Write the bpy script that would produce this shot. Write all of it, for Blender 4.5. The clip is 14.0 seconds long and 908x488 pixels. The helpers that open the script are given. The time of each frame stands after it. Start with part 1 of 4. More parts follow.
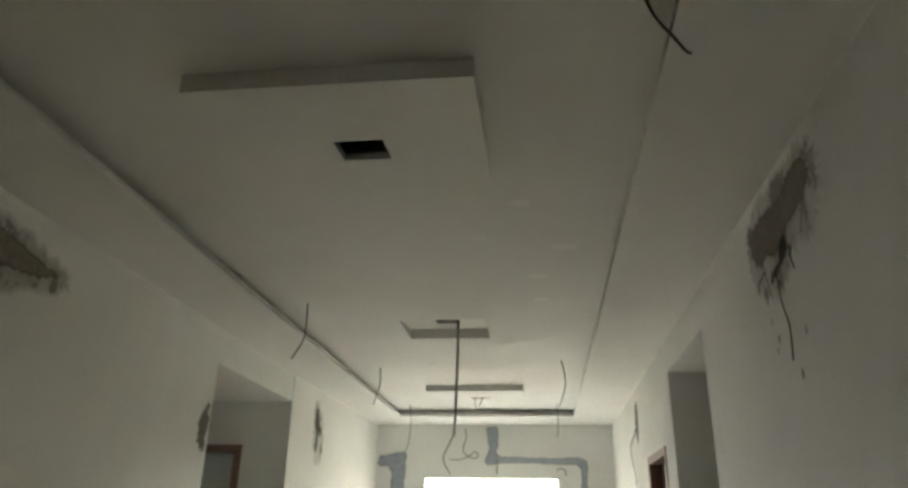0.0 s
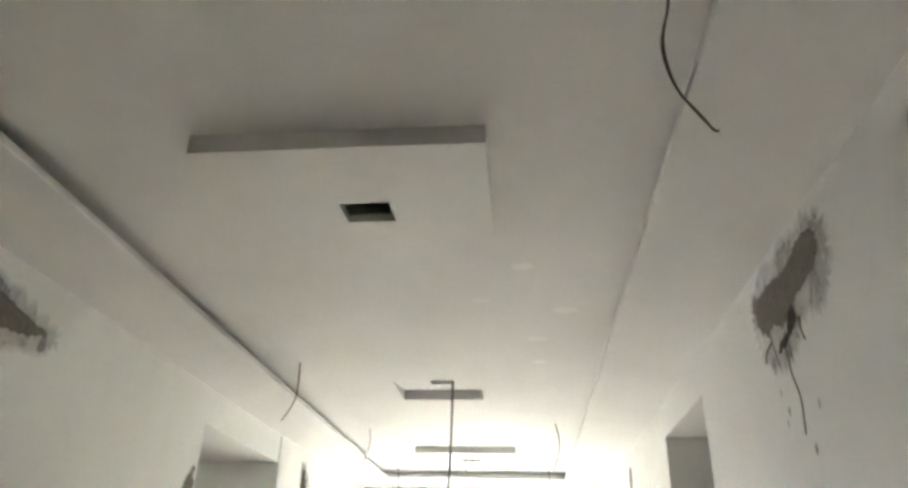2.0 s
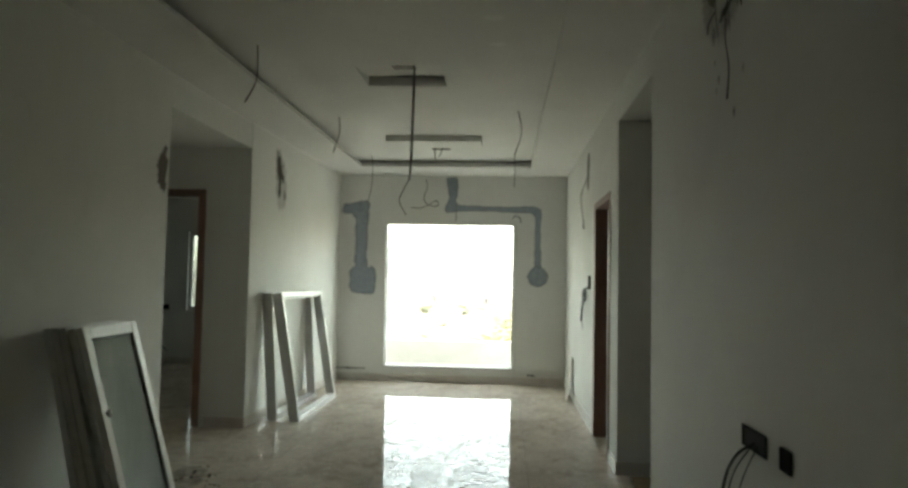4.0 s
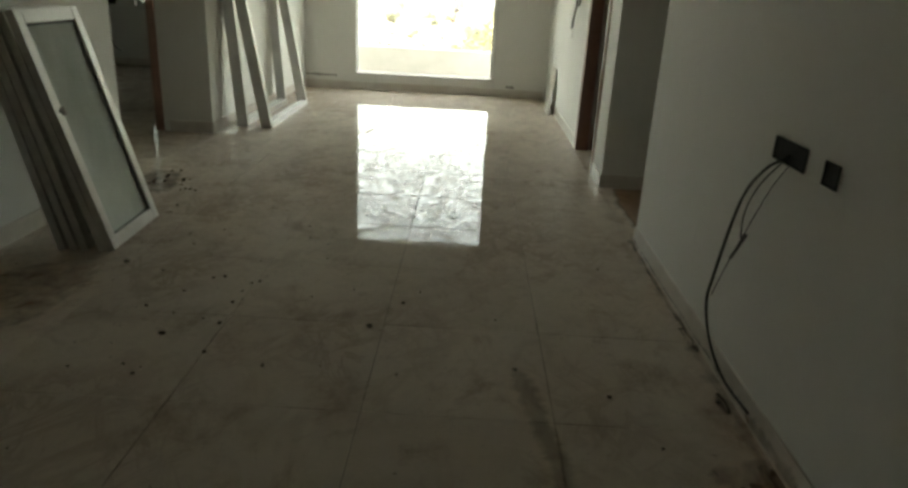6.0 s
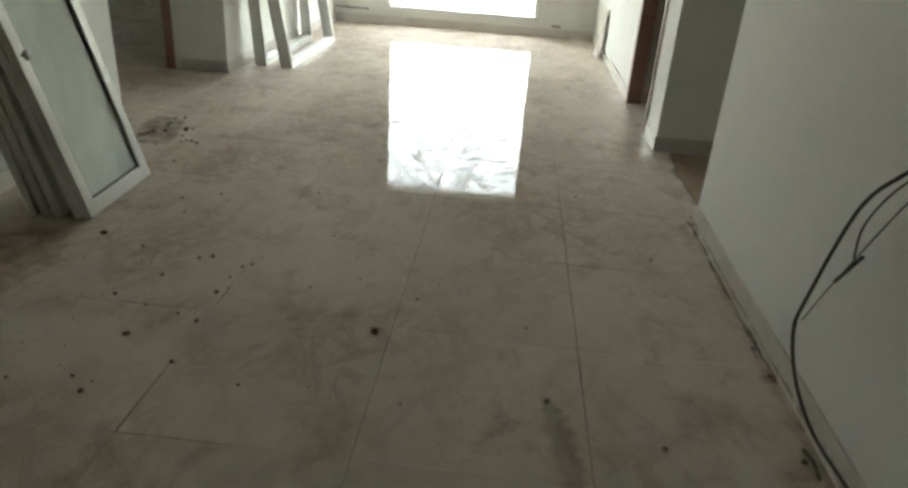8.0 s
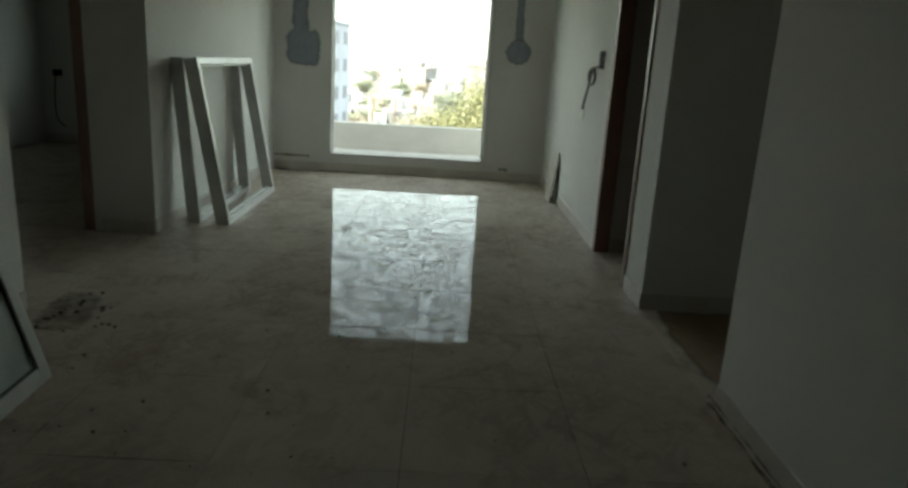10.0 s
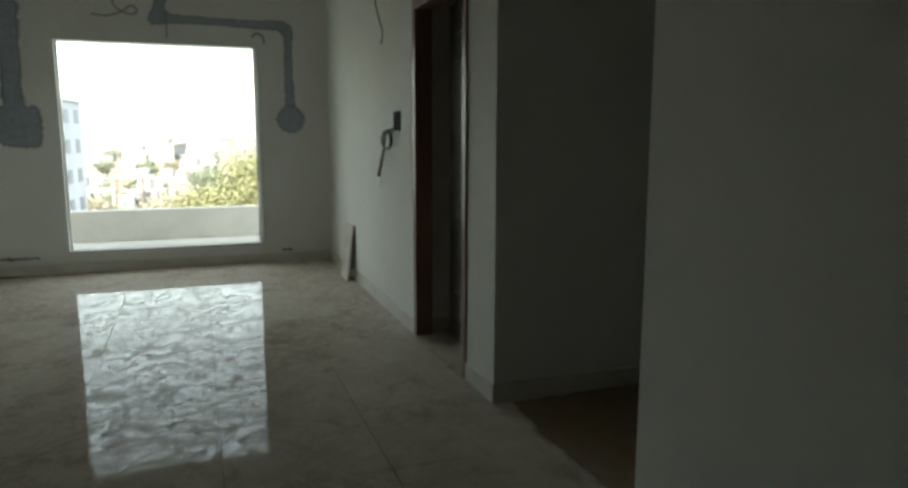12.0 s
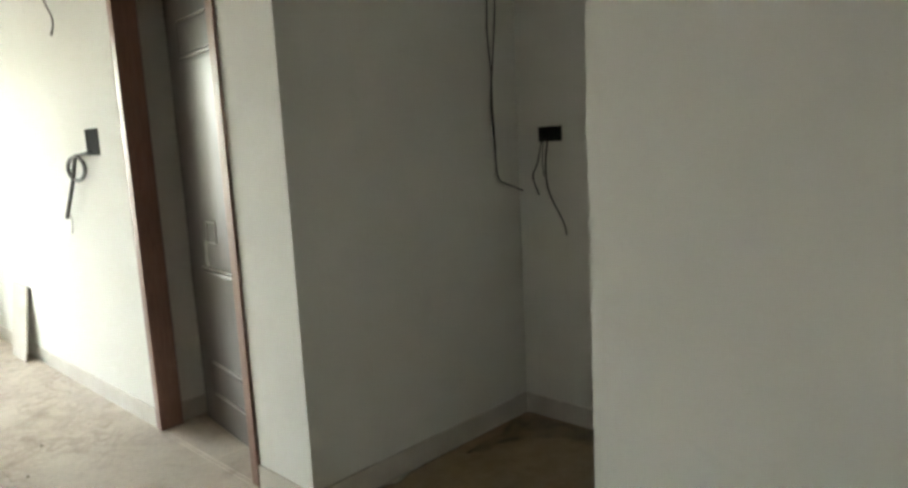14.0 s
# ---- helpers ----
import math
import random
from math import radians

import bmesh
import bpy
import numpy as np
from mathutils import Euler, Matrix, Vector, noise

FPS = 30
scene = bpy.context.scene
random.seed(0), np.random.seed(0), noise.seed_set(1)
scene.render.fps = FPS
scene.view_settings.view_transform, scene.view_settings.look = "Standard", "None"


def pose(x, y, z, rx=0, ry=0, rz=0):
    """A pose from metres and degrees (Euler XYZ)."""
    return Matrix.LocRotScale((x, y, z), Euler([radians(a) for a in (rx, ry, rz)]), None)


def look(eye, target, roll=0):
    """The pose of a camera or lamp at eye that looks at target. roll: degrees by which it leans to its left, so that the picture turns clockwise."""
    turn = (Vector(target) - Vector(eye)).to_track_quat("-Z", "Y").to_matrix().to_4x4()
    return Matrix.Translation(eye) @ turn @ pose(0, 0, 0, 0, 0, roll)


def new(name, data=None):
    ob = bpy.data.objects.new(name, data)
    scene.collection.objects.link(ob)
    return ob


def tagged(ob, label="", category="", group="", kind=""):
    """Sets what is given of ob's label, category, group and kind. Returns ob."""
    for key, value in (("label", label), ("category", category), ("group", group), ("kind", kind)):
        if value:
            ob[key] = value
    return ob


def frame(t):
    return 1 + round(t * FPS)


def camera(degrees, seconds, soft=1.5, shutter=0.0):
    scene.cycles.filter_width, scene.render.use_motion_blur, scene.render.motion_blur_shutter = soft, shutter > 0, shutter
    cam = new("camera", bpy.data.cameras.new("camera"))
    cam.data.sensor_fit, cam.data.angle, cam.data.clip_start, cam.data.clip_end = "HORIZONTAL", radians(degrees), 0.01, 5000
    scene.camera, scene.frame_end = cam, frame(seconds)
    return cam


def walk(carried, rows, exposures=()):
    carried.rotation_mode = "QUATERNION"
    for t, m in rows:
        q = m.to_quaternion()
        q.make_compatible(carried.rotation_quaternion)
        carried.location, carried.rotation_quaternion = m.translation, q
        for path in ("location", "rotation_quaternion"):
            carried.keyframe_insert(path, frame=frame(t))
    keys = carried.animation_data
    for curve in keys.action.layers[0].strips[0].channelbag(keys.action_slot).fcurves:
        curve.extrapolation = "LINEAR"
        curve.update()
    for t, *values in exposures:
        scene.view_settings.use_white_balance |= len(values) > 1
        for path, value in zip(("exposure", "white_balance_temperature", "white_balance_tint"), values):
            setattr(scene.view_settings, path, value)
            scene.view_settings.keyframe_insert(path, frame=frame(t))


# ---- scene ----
cam = camera(65.9, 14.0, soft=3.0)
PATH = [
    (0, (0.585, 2.565, 1.463), (0.355, 4.399, 2.226), 1.1),
    (0.5, (0.559, 2.591, 1.46), (0.363, 4.326, 2.436), 1.2),
    (1, (0.572, 2.596, 1.472), (0.379, 4.285, 2.526), 1.8),
    (1.5, (0.531, 2.598, 1.499), (0.426, 4.309, 2.531), 3.6),
    (2, (0.507, 2.574, 1.516), (0.321, 4.349, 2.418), 1.5),
    (2.5, (0.576, 2.589, 1.513), (0.364, 4.458, 2.193), 0.3),
    (3, (0.615, 2.552, 1.49), (0.435, 4.491, 1.949), 0.3),
    (3.5, (0.661, 2.513, 1.413), (0.491, 4.476, 1.755), 0.4),
    (4, (0.678, 2.543, 1.368), (0.534, 4.535, 1.472), 1.1),
    (4.2, (0.675, 2.566, 1.353), (0.536, 4.561, 1.346), 1.0),
    (6.3, (0.532, 2.872, 1.272), (0.524, 4.739, 0.555), 3.1),
    (6.5, (0.556, 2.894, 1.267), (0.542, 4.75, 0.522), 2.6),
    (7, (0.54, 3.116, 1.21), (0.495, 4.868, 0.247), 1.4),
    (7.5, (0.599, 3.27, 1.259), (0.471, 5.041, 0.337), 1.3),
    (8, (0.556, 3.395, 1.271), (0.447, 5.198, 0.414), 4.1),
    (8.5, (0.492, 3.531, 1.291), (0.458, 5.411, 0.61), 4.3),
    (8.7, (0.448, 3.587, 1.292), (0.401, 5.481, 0.65), 3.9),
    (10.8, (0.255, 4.223, 1.297), (0.485, 6.169, 0.894), 3.1),
    (11, (0.221, 4.294, 1.3), (0.506, 6.238, 0.926), 2.9),
    (11.5, (0.198, 4.483, 1.282), (0.591, 6.411, 0.921), 0.8),
    (12, (0.213, 4.742, 1.272), (0.893, 6.599, 0.968), 0.1),
    (12.5, (0.216, 4.987, 1.305), (1.001, 6.806, 1.03), -2.6),
    (13, (0.222, 5.259, 1.255), (1.207, 6.98, 0.992), -0.6),
    (13.2, (0.201, 5.358, 1.268), (1.304, 7.002, 0.985), -1.3),
    (13.5, (0.168, 5.485, 1.302), (1.43, 7.007, 1.0), -3.6),
    (14, (0.213, 5.71, 1.316), (1.634, 7.084, 1.01), -2.9),
]
# stops, kelvin and tint of the clip's own automatic exposure
EXPOSURES = [(0.0, 5.36, 7700, 4), (0.5, 6.42, 8100, 10), (1.0, 6.95, 7100, 7), (1.5, 7.0, 7150, 7), (2.0, 6.82, 7100, 8), (2.5, 6.33, 7400, 9), (3.0, 5.73, 7200, 4),
             (3.5, 5.1, 7400, 1), (4.0, 4.18, 7600, -5), (6.5, 4.1, 8600, 0), (7.0, 4.95, 8400, 2), (7.5, 5.57, 7600, 2), (8.0, 5.2, 7700, 1), (8.5, 4.65, 7600, -3),
             (11.0, 2.45, 7100, -9), (11.5, 2.44, 7200, -7), (12.0, 3.02, 7200, -6), (12.5, 3.35, 7400, -3), (13.0, 3.78, 7700, 0), (13.5, 4.96, 7700, 5), (14.0, 5.56, 7700, 3)]
walk(cam, [(t, look(eye, target, roll)) for t, eye, target, roll in PATH], EXPOSURES)

# ---- world, sun ----
SUN_ELEVATION, SUN_ROTATION = 52.0, 200.0
world = bpy.data.worlds.new("hazy_day")
scene.world = world
world.use_nodes = True
wn = world.node_tree.nodes
sky = wn.new("ShaderNodeTexSky")
sky.sky_type = "NISHITA"
sky.sun_disc = False
sky.sun_elevation, sky.sun_rotation = radians(SUN_ELEVATION), radians(SUN_ROTATION)
sky.air_density, sky.dust_density, sky.ozone_density = 1.0, 2.2, 1.0
haze = wn.new("ShaderNodeHueSaturation")
haze.inputs["Saturation"].default_value = 0.5
world.node_tree.links.new(sky.outputs[0], haze.inputs["Color"])
world.node_tree.links.new(haze.outputs[0], wn["Background"].inputs[0])
wn["Background"].inputs[1].default_value = 0.15

sun = new("sun", bpy.data.lights.new("sun", "SUN"))
sun.data.energy, sun.data.angle, sun.data.color = 2.2, radians(0.6), (1.0, 0.95, 0.88)
sun_way = Vector((math.sin(radians(SUN_ROTATION)) * math.cos(radians(SUN_ELEVATION)),
                  math.cos(radians(SUN_ROTATION)) * math.cos(radians(SUN_ELEVATION)),
                  math.sin(radians(SUN_ELEVATION))))
sun.matrix_world = look(tuple(sun_way * 50), (0, 0, 0))


# ---- materials ----
def material(name):
    m = bpy.data.materials.new(name)
    m.use_nodes = True
    return m, m.node_tree.nodes, m.node_tree.links, m.node_tree.nodes["Principled BSDF"]


def noise_node(nodes, links, scale, detail=4.0, rough=0.55, distortion=0.0, stretch=None, coords="Object"):
    if coords == "World":
        src = nodes.new("ShaderNodeNewGeometry").outputs["Position"]
    else:
        src = nodes.new("ShaderNodeTexCoord").outputs[coords]
    if stretch:
        mp = nodes.new("ShaderNodeMapping")
        mp.inputs["Scale"].default_value = stretch
        links.new(src, mp.inputs[0])
        src = mp.outputs[0]
    n = nodes.new("ShaderNodeTexNoise")
    n.inputs["Scale"].default_value = scale
    n.inputs["Detail"].default_value = detail
    n.inputs["Roughness"].default_value = rough
    n.inputs["Distortion"].default_value = distortion
    links.new(src, n.inputs["Vector"])
    return n.outputs[0]


def ramp(nodes, links, fac, stops):
    r = nodes.new("ShaderNodeValToRGB")
    els = r.color_ramp.elements
    while len(els) < len(stops):
        els.new(0.5)
    for e, (p, c) in zip(els, stops):
        e.position = p
        e.color = (c, c, c, 1) if isinstance(c, (int, float)) else (*c, 1)
    links.new(fac, r.inputs[0])
    return r.outputs[0]


def mix_colour(nodes, links, fac, a, b, mode="MIX"):
    x = nodes.new("ShaderNodeMix")
    x.data_type, x.blend_type = "RGBA", mode
    for sock, v in ((x.inputs[0], fac), (x.inputs[6], a), (x.inputs[7], b)):
        if isinstance(v, (int, float)):
            sock.default_value = v
        elif isinstance(v, tuple):
            sock.default_value = (*v, 1)
        else:
            links.new(v, sock)
    return x.outputs[2]


def bump(nodes, links, bsdf, height, strength, distance):
    b = nodes.new("ShaderNodeBump")
    b.inputs["Strength"].default_value, b.inputs["Distance"].default_value = strength, distance
    links.new(height, b.inputs["Height"])
    links.new(b.outputs[0], bsdf.inputs["Normal"])


def mottled(name, a, b, scale=3.0, fine=60.0, rough=0.7, bump_size=0.002, metal=0.0, fine_amount=0.25, coords="World", stretch=None):
    """A surface of two close colours, mixed at a large and at a fine scale, with a fine relief."""
    m, n, l, p = material(name)
    big = noise_node(n, l, scale, 5, 0.6, 0.3, stretch, coords)
    small = noise_node(n, l, fine, 3, 0.6, 0, None, coords)
    f = ramp(n, l, big, [(0.35, 0.0), (0.65, 1.0)])
    col = mix_colour(n, l, f, a, b)
    dark = tuple(c * 0.8 for c in a)
    col = mix_colour(n, l, ramp(n, l, small, [(0.45, 0.0), (0.75, fine_amount)]), col, dark)
    l.new(col, p.inputs["Base Color"])
    p.inputs["Roughness"].default_value = rough
    p.inputs["Metallic"].default_value = metal
    if bump_size:
        bump(n, l, p, small, 0.4, bump_size)
    return m


def wall_paint(name, a, b, smear):
    """White primer over putty: broad uneven patches, faint trowel marks and a few grey smears."""
    m, n, l, p = material(name)
    big = noise_node(n, l, 0.9, 4, 0.55, 0.6, None, "World")
    mid = noise_node(n, l, 5.0, 5, 0.65, 0.8, None, "World")
    fine = noise_node(n, l, 90.0, 3, 0.6, 0, None, "World")
    col = mix_colour(n, l, ramp(n, l, big, [(0.35, 0.0), (0.68, 1.0)]), a, b)
    col = mix_colour(n, l, ramp(n, l, mid, [(0.60, 0.0), (0.80, 0.35)]), col, smear)
    l.new(col, p.inputs["Base Color"])
    p.inputs["Roughness"].default_value = 0.75
    add = n.new("ShaderNodeMath")
    add.operation = "MULTIPLY_ADD"
    add.inputs[1].default_value = 0.25
    l.new(fine, add.inputs[0])
    l.new(mid, add.inputs[2])
    bump(n, l, p, add.outputs[0], 0.25, 0.004)
    return m


def floor_tile():
    """Polished cream tile under a film of building dust, wiped into streaks, with brown mud stains."""
    m, n, l, p = material("dusty_polished_tile")
    cloud = noise_node(n, l, 0.9, 5, 0.6, 0.5, None, "World")
    vein = noise_node(n, l, 6.0, 6, 0.65, 1.8, None, "World")
    swirl = noise_node(n, l, 7.5, 3, 0.55, 3.2, (0.75, 1.25, 1), "World")
    smear = noise_node(n, l, 4.2, 4, 0.6, 0.7, (1.2, 0.8, 1), "World")
    mud = noise_node(n, l, 3.4, 6, 0.72, 0.4, (1.15, 0.85, 1), "World")
    grit = noise_node(n, l, 34.0, 2, 0.5, 0.2, None, "World")
    info = n.new("ShaderNodeObjectInfo")
    tone = mix_colour(n, l, info.outputs["Random"], (0.61, 0.54, 0.455), (0.65, 0.58, 0.495))
    dust = mix_colour(n, l, ramp(n, l, cloud, [(0.35, 0.0), (0.65, 1.0)]), tone, (0.56, 0.485, 0.41))
    dust = mix_colour(n, l, ramp(n, l, smear, [(0.52, 0.0), (0.68, 0.42)]), dust, (0.43, 0.355, 0.29))
    dust = mix_colour(n, l, ramp(n, l, smear, [(0.28, 0.25), (0.42, 0.0)]), dust, (0.69, 0.64, 0.575))
    dust = mix_colour(n, l, ramp(n, l, mud, [(0.54, 0.0), (0.68, 0.60)]), dust, (0.33, 0.25, 0.19))
    dust = mix_colour(n, l, ramp(n, l, grit, [(0.72, 0.0), (0.76, 0.5)]), dust, (0.14, 0.11, 0.09))
    # strokes wiped through the dust: clean ones mirror, thick ones hide the polish
    def strokes(turn, scale, lo, hi):
        place = n.new("ShaderNodeNewGeometry").outputs["Position"]
        spin, pull = n.new("ShaderNodeMapping"), n.new("ShaderNodeMapping")
        spin.inputs["Rotation"].default_value = (0, 0, radians(turn))
        pull.inputs["Scale"].default_value = (1.0, 0.34, 1.0)
        l.new(place, spin.inputs[0])
        l.new(spin.outputs[0], pull.inputs[0])
        t = n.new("ShaderNodeTexNoise")
        t.inputs["Scale"].default_value, t.inputs["Detail"].default_value = scale, 3.5
        t.inputs["Roughness"].default_value, t.inputs["Distortion"].default_value = 0.6, 0.9
        l.new(pull.outputs[0], t.inputs["Vector"])
        mid = (lo + hi) / 2
        return ramp(n, l, t.outputs[0], [(lo, 0.0), (mid - 0.008, 1.0), (mid + 0.008, 1.0), (hi, 0.0)])

    def join(how, a, b):
        q = n.new("ShaderNodeMath")
        q.operation = how
        q.use_clamp = True
        for sock, v in zip(q.inputs, (a, b)):
            if isinstance(v, float):
                sock.default_value = v
            else:
                l.new(v, sock)
        return q.outputs[0]

    patchy = ramp(n, l, cloud, [(0.44, 0.0), (0.62, 1.0)])
    smudge = join("MAXIMUM", strokes(40, 7.0, 0.47, 0.62), strokes(-28, 9.0, 0.38, 0.51))
    dust = mix_colour(n, l, join("MULTIPLY", join("MULTIPLY", smudge, patchy), 0.42), dust, (0.31, 0.235, 0.18))
    l.new(dust, p.inputs["Base Color"])
    clean = join("MAXIMUM", strokes(62, 27.0, 0.50, 0.565), join("MAXIMUM", strokes(-48, 22.0, 0.43, 0.49), strokes(12, 30.0, 0.53, 0.59)))
    thick = join("MAXIMUM", strokes(-75, 23.0, 0.46, 0.54), join("MAXIMUM", strokes(28, 19.0, 0.40, 0.49), ramp(n, l, swirl, [(0.46, 0.0), (0.485, 1.0), (0.525, 1.0), (0.55, 0.0)])))
    body = ramp(n, l, vein, [(0.36, 0.78), (0.50, 0.60), (0.62, 0.38)])
    shine = join("SUBTRACT", join("ADD", body, join("MULTIPLY", clean, 0.45)), join("MULTIPLY", thick, 0.55))
    l.new(ramp(n, l, shine, [(0.0, 0.09), (0.5, 0.04), (1.0, 0.02)]), p.inputs["Roughness"])
    l.new(ramp(n, l, shine, [(0.20, 0.0), (0.42, 0.018), (0.68, 0.066), (1.0, 0.22)]), p.inputs["Specular IOR Level"])
    return m


def wood(name, a, b, rough=0.4):
    m, n, l, p = material(name)
    grain = noise_node(n, l, 9.0, 6, 0.65, 1.0, (6, 6, 0.6), "World")
    broad = noise_node(n, l, 2.5, 4, 0.6, 0.4, None, "World")
    col = mix_colour(n, l, ramp(n, l, grain, [(0.35, 0.0), (0.65, 1.0)]), a, b)
    col = mix_colour(n, l, ramp(n, l, broad, [(0.5, 0.0), (0.8, 0.4)]), col, tuple(min(1, c * 1.6 + 0.03) for c in b))
    l.new(col, p.inputs["Base Color"])
    p.inputs["Roughness"].default_value = rough
    bump(n, l, p, grain, 0.15, 0.001)
    return m


def plain(name, col, rough=0.5, metal=0.0):
    m, n, l, p = material(name)
    f = noise_node(n, l, 25.0, 3, 0.6, 0, None, "World")
    c = mix_colour(n, l, ramp(n, l, f, [(0.35, 0.0), (0.7, 1.0)]), col, tuple(v * 0.75 for v in col))
    l.new(c, p.inputs["Base Color"])
    p.inputs["Roughness"].default_value, p.inputs["Metallic"].default_value = rough, metal
    return m


def dusty_glass():
    """A clear greenish pane with a dust film that hides part of what is behind."""
    m, n, l, p = material("dusty_glass")
    p.inputs["Base Color"].default_value = (0.74, 0.82, 0.77, 1)
    f = noise_node(n, l, 2.0, 5, 0.6, 0.8, (1, 1, 0.5), "World")
    l.new(ramp(n, l, f, [(0.35, 0.015), (0.7, 0.10)]), p.inputs["Roughness"])
    l.new(ramp(n, l, f, [(0.3, 0.50), (0.7, 0.22)]), p.inputs["Transmission Weight"])
    return m


def film(name, a, b, lo, hi, most=1.0, scale=7.0, stretch=(1.0, 1.0, 0.45), rough=0.9, ragged=1.3, share=0.5):
    """A skin of mortar, wash, dirt or painted shade that breaks up where it thins out."""
    m, n, l, p = material(name)
    f = noise_node(n, l, scale, 6, 0.7, 0.6, stretch, "World")
    g = noise_node(n, l, scale * 3, 5, 0.65, 0.3, None, "World")
    at = n.new("ShaderNodeAttribute")
    at.attribute_name = "thick"
    mad = n.new("ShaderNodeMath")
    mad.operation = "MULTIPLY_ADD"
    mad.inputs[1].default_value = ragged
    l.new(f, mad.inputs[0])
    l.new(at.outputs["Fac"], mad.inputs[2])
    half = n.new("ShaderNodeMath")
    half.operation = "MULTIPLY"
    half.inputs[1].default_value = share
    l.new(mad.outputs[0], half.inputs[0])
    l.new(ramp(n, l, half.outputs[0], [(lo, 0.0), (hi, most)]), p.inputs["Alpha"])
    l.new(mix_colour(n, l, ramp(n, l, g, [(0.35, 0.0), (0.65, 1.0)]), a, b), p.inputs["Base Color"])
    p.inputs["Roughness"].default_value = rough
    p.inputs["Specular IOR Level"].default_value = 0.05
    bump(n, l, p, g, 0.05, 0.001)
    return m


def leaf_mat(name, a, b):
    m, n, l, p = material(name)
    g = n.new("ShaderNodeNewGeometry")
    l.new(mix_colour(n, l, g.outputs["Random Per Island"], a, b), p.inputs["Base Color"])
    p.inputs["Roughness"].default_value = 0.6
    p.inputs["Subsurface Weight"].default_value = 0.0
    return m


WALL = wall_paint("white_primer_wall", (0.78, 0.775, 0.74), (0.72, 0.715, 0.68), (0.62, 0.61, 0.57))
CEIL = wall_paint("white_gypsum_ceiling", (0.79, 0.775, 0.745), (0.74, 0.725, 0.69), (0.80, 0.79, 0.765))
TILE = floor_tile()
GROUT = mottled("dusty_grout", (0.20, 0.17, 0.14), (0.30, 0.26, 0.215), 8, 80, 0.9)
SKIRT = mottled("dusty_skirting_tile", (0.67, 0.635, 0.585), (0.57, 0.525, 0.465), 4, 50, 0.35, 0.0005)
MORTAR = film("brown_grey_mortar", (0.18, 0.163, 0.14), (0.24, 0.22, 0.192), 0.58, 0.76)
CEMENT = film("blue_grey_cement", (0.29, 0.325, 0.38), (0.37, 0.405, 0.45), 0.34, 0.66, 0.95, ragged=0.7)
WASH = film("mortar_wash", (0.58, 0.55, 0.50), (0.50, 0.47, 0.425), 0.46, 1.0, 0.62, 6.0, ragged=1.7, share=0.42)
STREAK = film("brown_dragged_dirt", (0.34, 0.25, 0.175), (0.40, 0.30, 0.215), 0.52, 0.98, 0.5, 14.0, (1.0, 0.4, 1.0), ragged=1.8, share=0.42)
DARK_FILM = film("dark_brown_film", (0.13, 0.095, 0.07), (0.20, 0.15, 0.115), 0.60, 0.98, 0.85, 11.0, None, ragged=2.4, share=0.34)
# brown dirt that also carries the passage's shade in its colour
DIRT_AND_SHADE = film("brown_dirt_and_painted_shade", (0.35, 0.26, 0.18), (0.42, 0.32, 0.235), 0.34, 0.70, 0.8, 4.0, None, ragged=0.9)
SOOT = film("dark_broken_plaster", (0.055, 0.048, 0.042), (0.10, 0.09, 0.077), 0.56, 0.76)
TEAK = wood("red_brown_door_frame", (0.225, 0.125, 0.098), (0.30, 0.18, 0.145))
DARK_WOOD = wood("dark_brown_door_leaf", (0.085, 0.074, 0.069), (0.12, 0.106, 0.099), 0.3)
# far paler than the leaf: highlights on its mouldings put into the colour
MOULDING_GLINT = wood("pale_moulding_highlight", (0.34, 0.31, 0.29), (0.42, 0.385, 0.36), 0.3)
WHITE_ALU = mottled("white_coated_aluminium", (0.74, 0.735, 0.72), (0.63, 0.615, 0.585), 4, 40, 0.35, 0.0)
GASKET = plain("dark_rubber_gasket", (0.06, 0.07, 0.065), 0.6)
GLASS = dusty_glass()
TINTED = dusty_glass()
TINTED.name = "tinted_clear_glass"
tinted = TINTED.node_tree.nodes["Principled BSDF"]
for socket in ("Roughness", "Transmission Weight"):
    TINTED.node_tree.links.remove(tinted.inputs[socket].links[0])
tinted.inputs["Roughness"].default_value, tinted.inputs["Transmission Weight"].default_value = 0.0, 1.0
tinted.inputs["Base Color"].default_value = (0.16, 0.175, 0.168, 1)
CABLE = plain("black_cable", (0.025, 0.022, 0.02), 0.5)
WIRE = plain("brown_twin_wire", (0.10, 0.065, 0.045), 0.5)
WIRE_GREY = plain("grey_flex", (0.22, 0.20, 0.18), 0.55)
# near-black stands in for the shade inside the open boxes
BOX_SHADE = plain("box_hollow_shade", (0.007, 0.006, 0.005), 0.95)
STEEL = plain("worn_steel", (0.55, 0.55, 0.53), 0.3, 1.0)
DIRT = mottled("dark_dirt", (0.09, 0.07, 0.05), (0.15, 0.12, 0.09), 20, 90, 0.95)
BROWN_WASH = film("brown_thin_film", (0.42, 0.275, 0.175), (0.49, 0.35, 0.245), 0.62, 0.97, 0.7, 9.0, None, ragged=2.6, share=0.33)
OUTSIDE = mottled("weathered_render", (0.50, 0.475, 0.44), (0.43, 0.41, 0.375), 2, 30, 0.85)
GROUND = mottled("dry_ground", (0.16, 0.15, 0.13), (0.06, 0.065, 0.045), 0.12, 0.8, 0.95, 0)
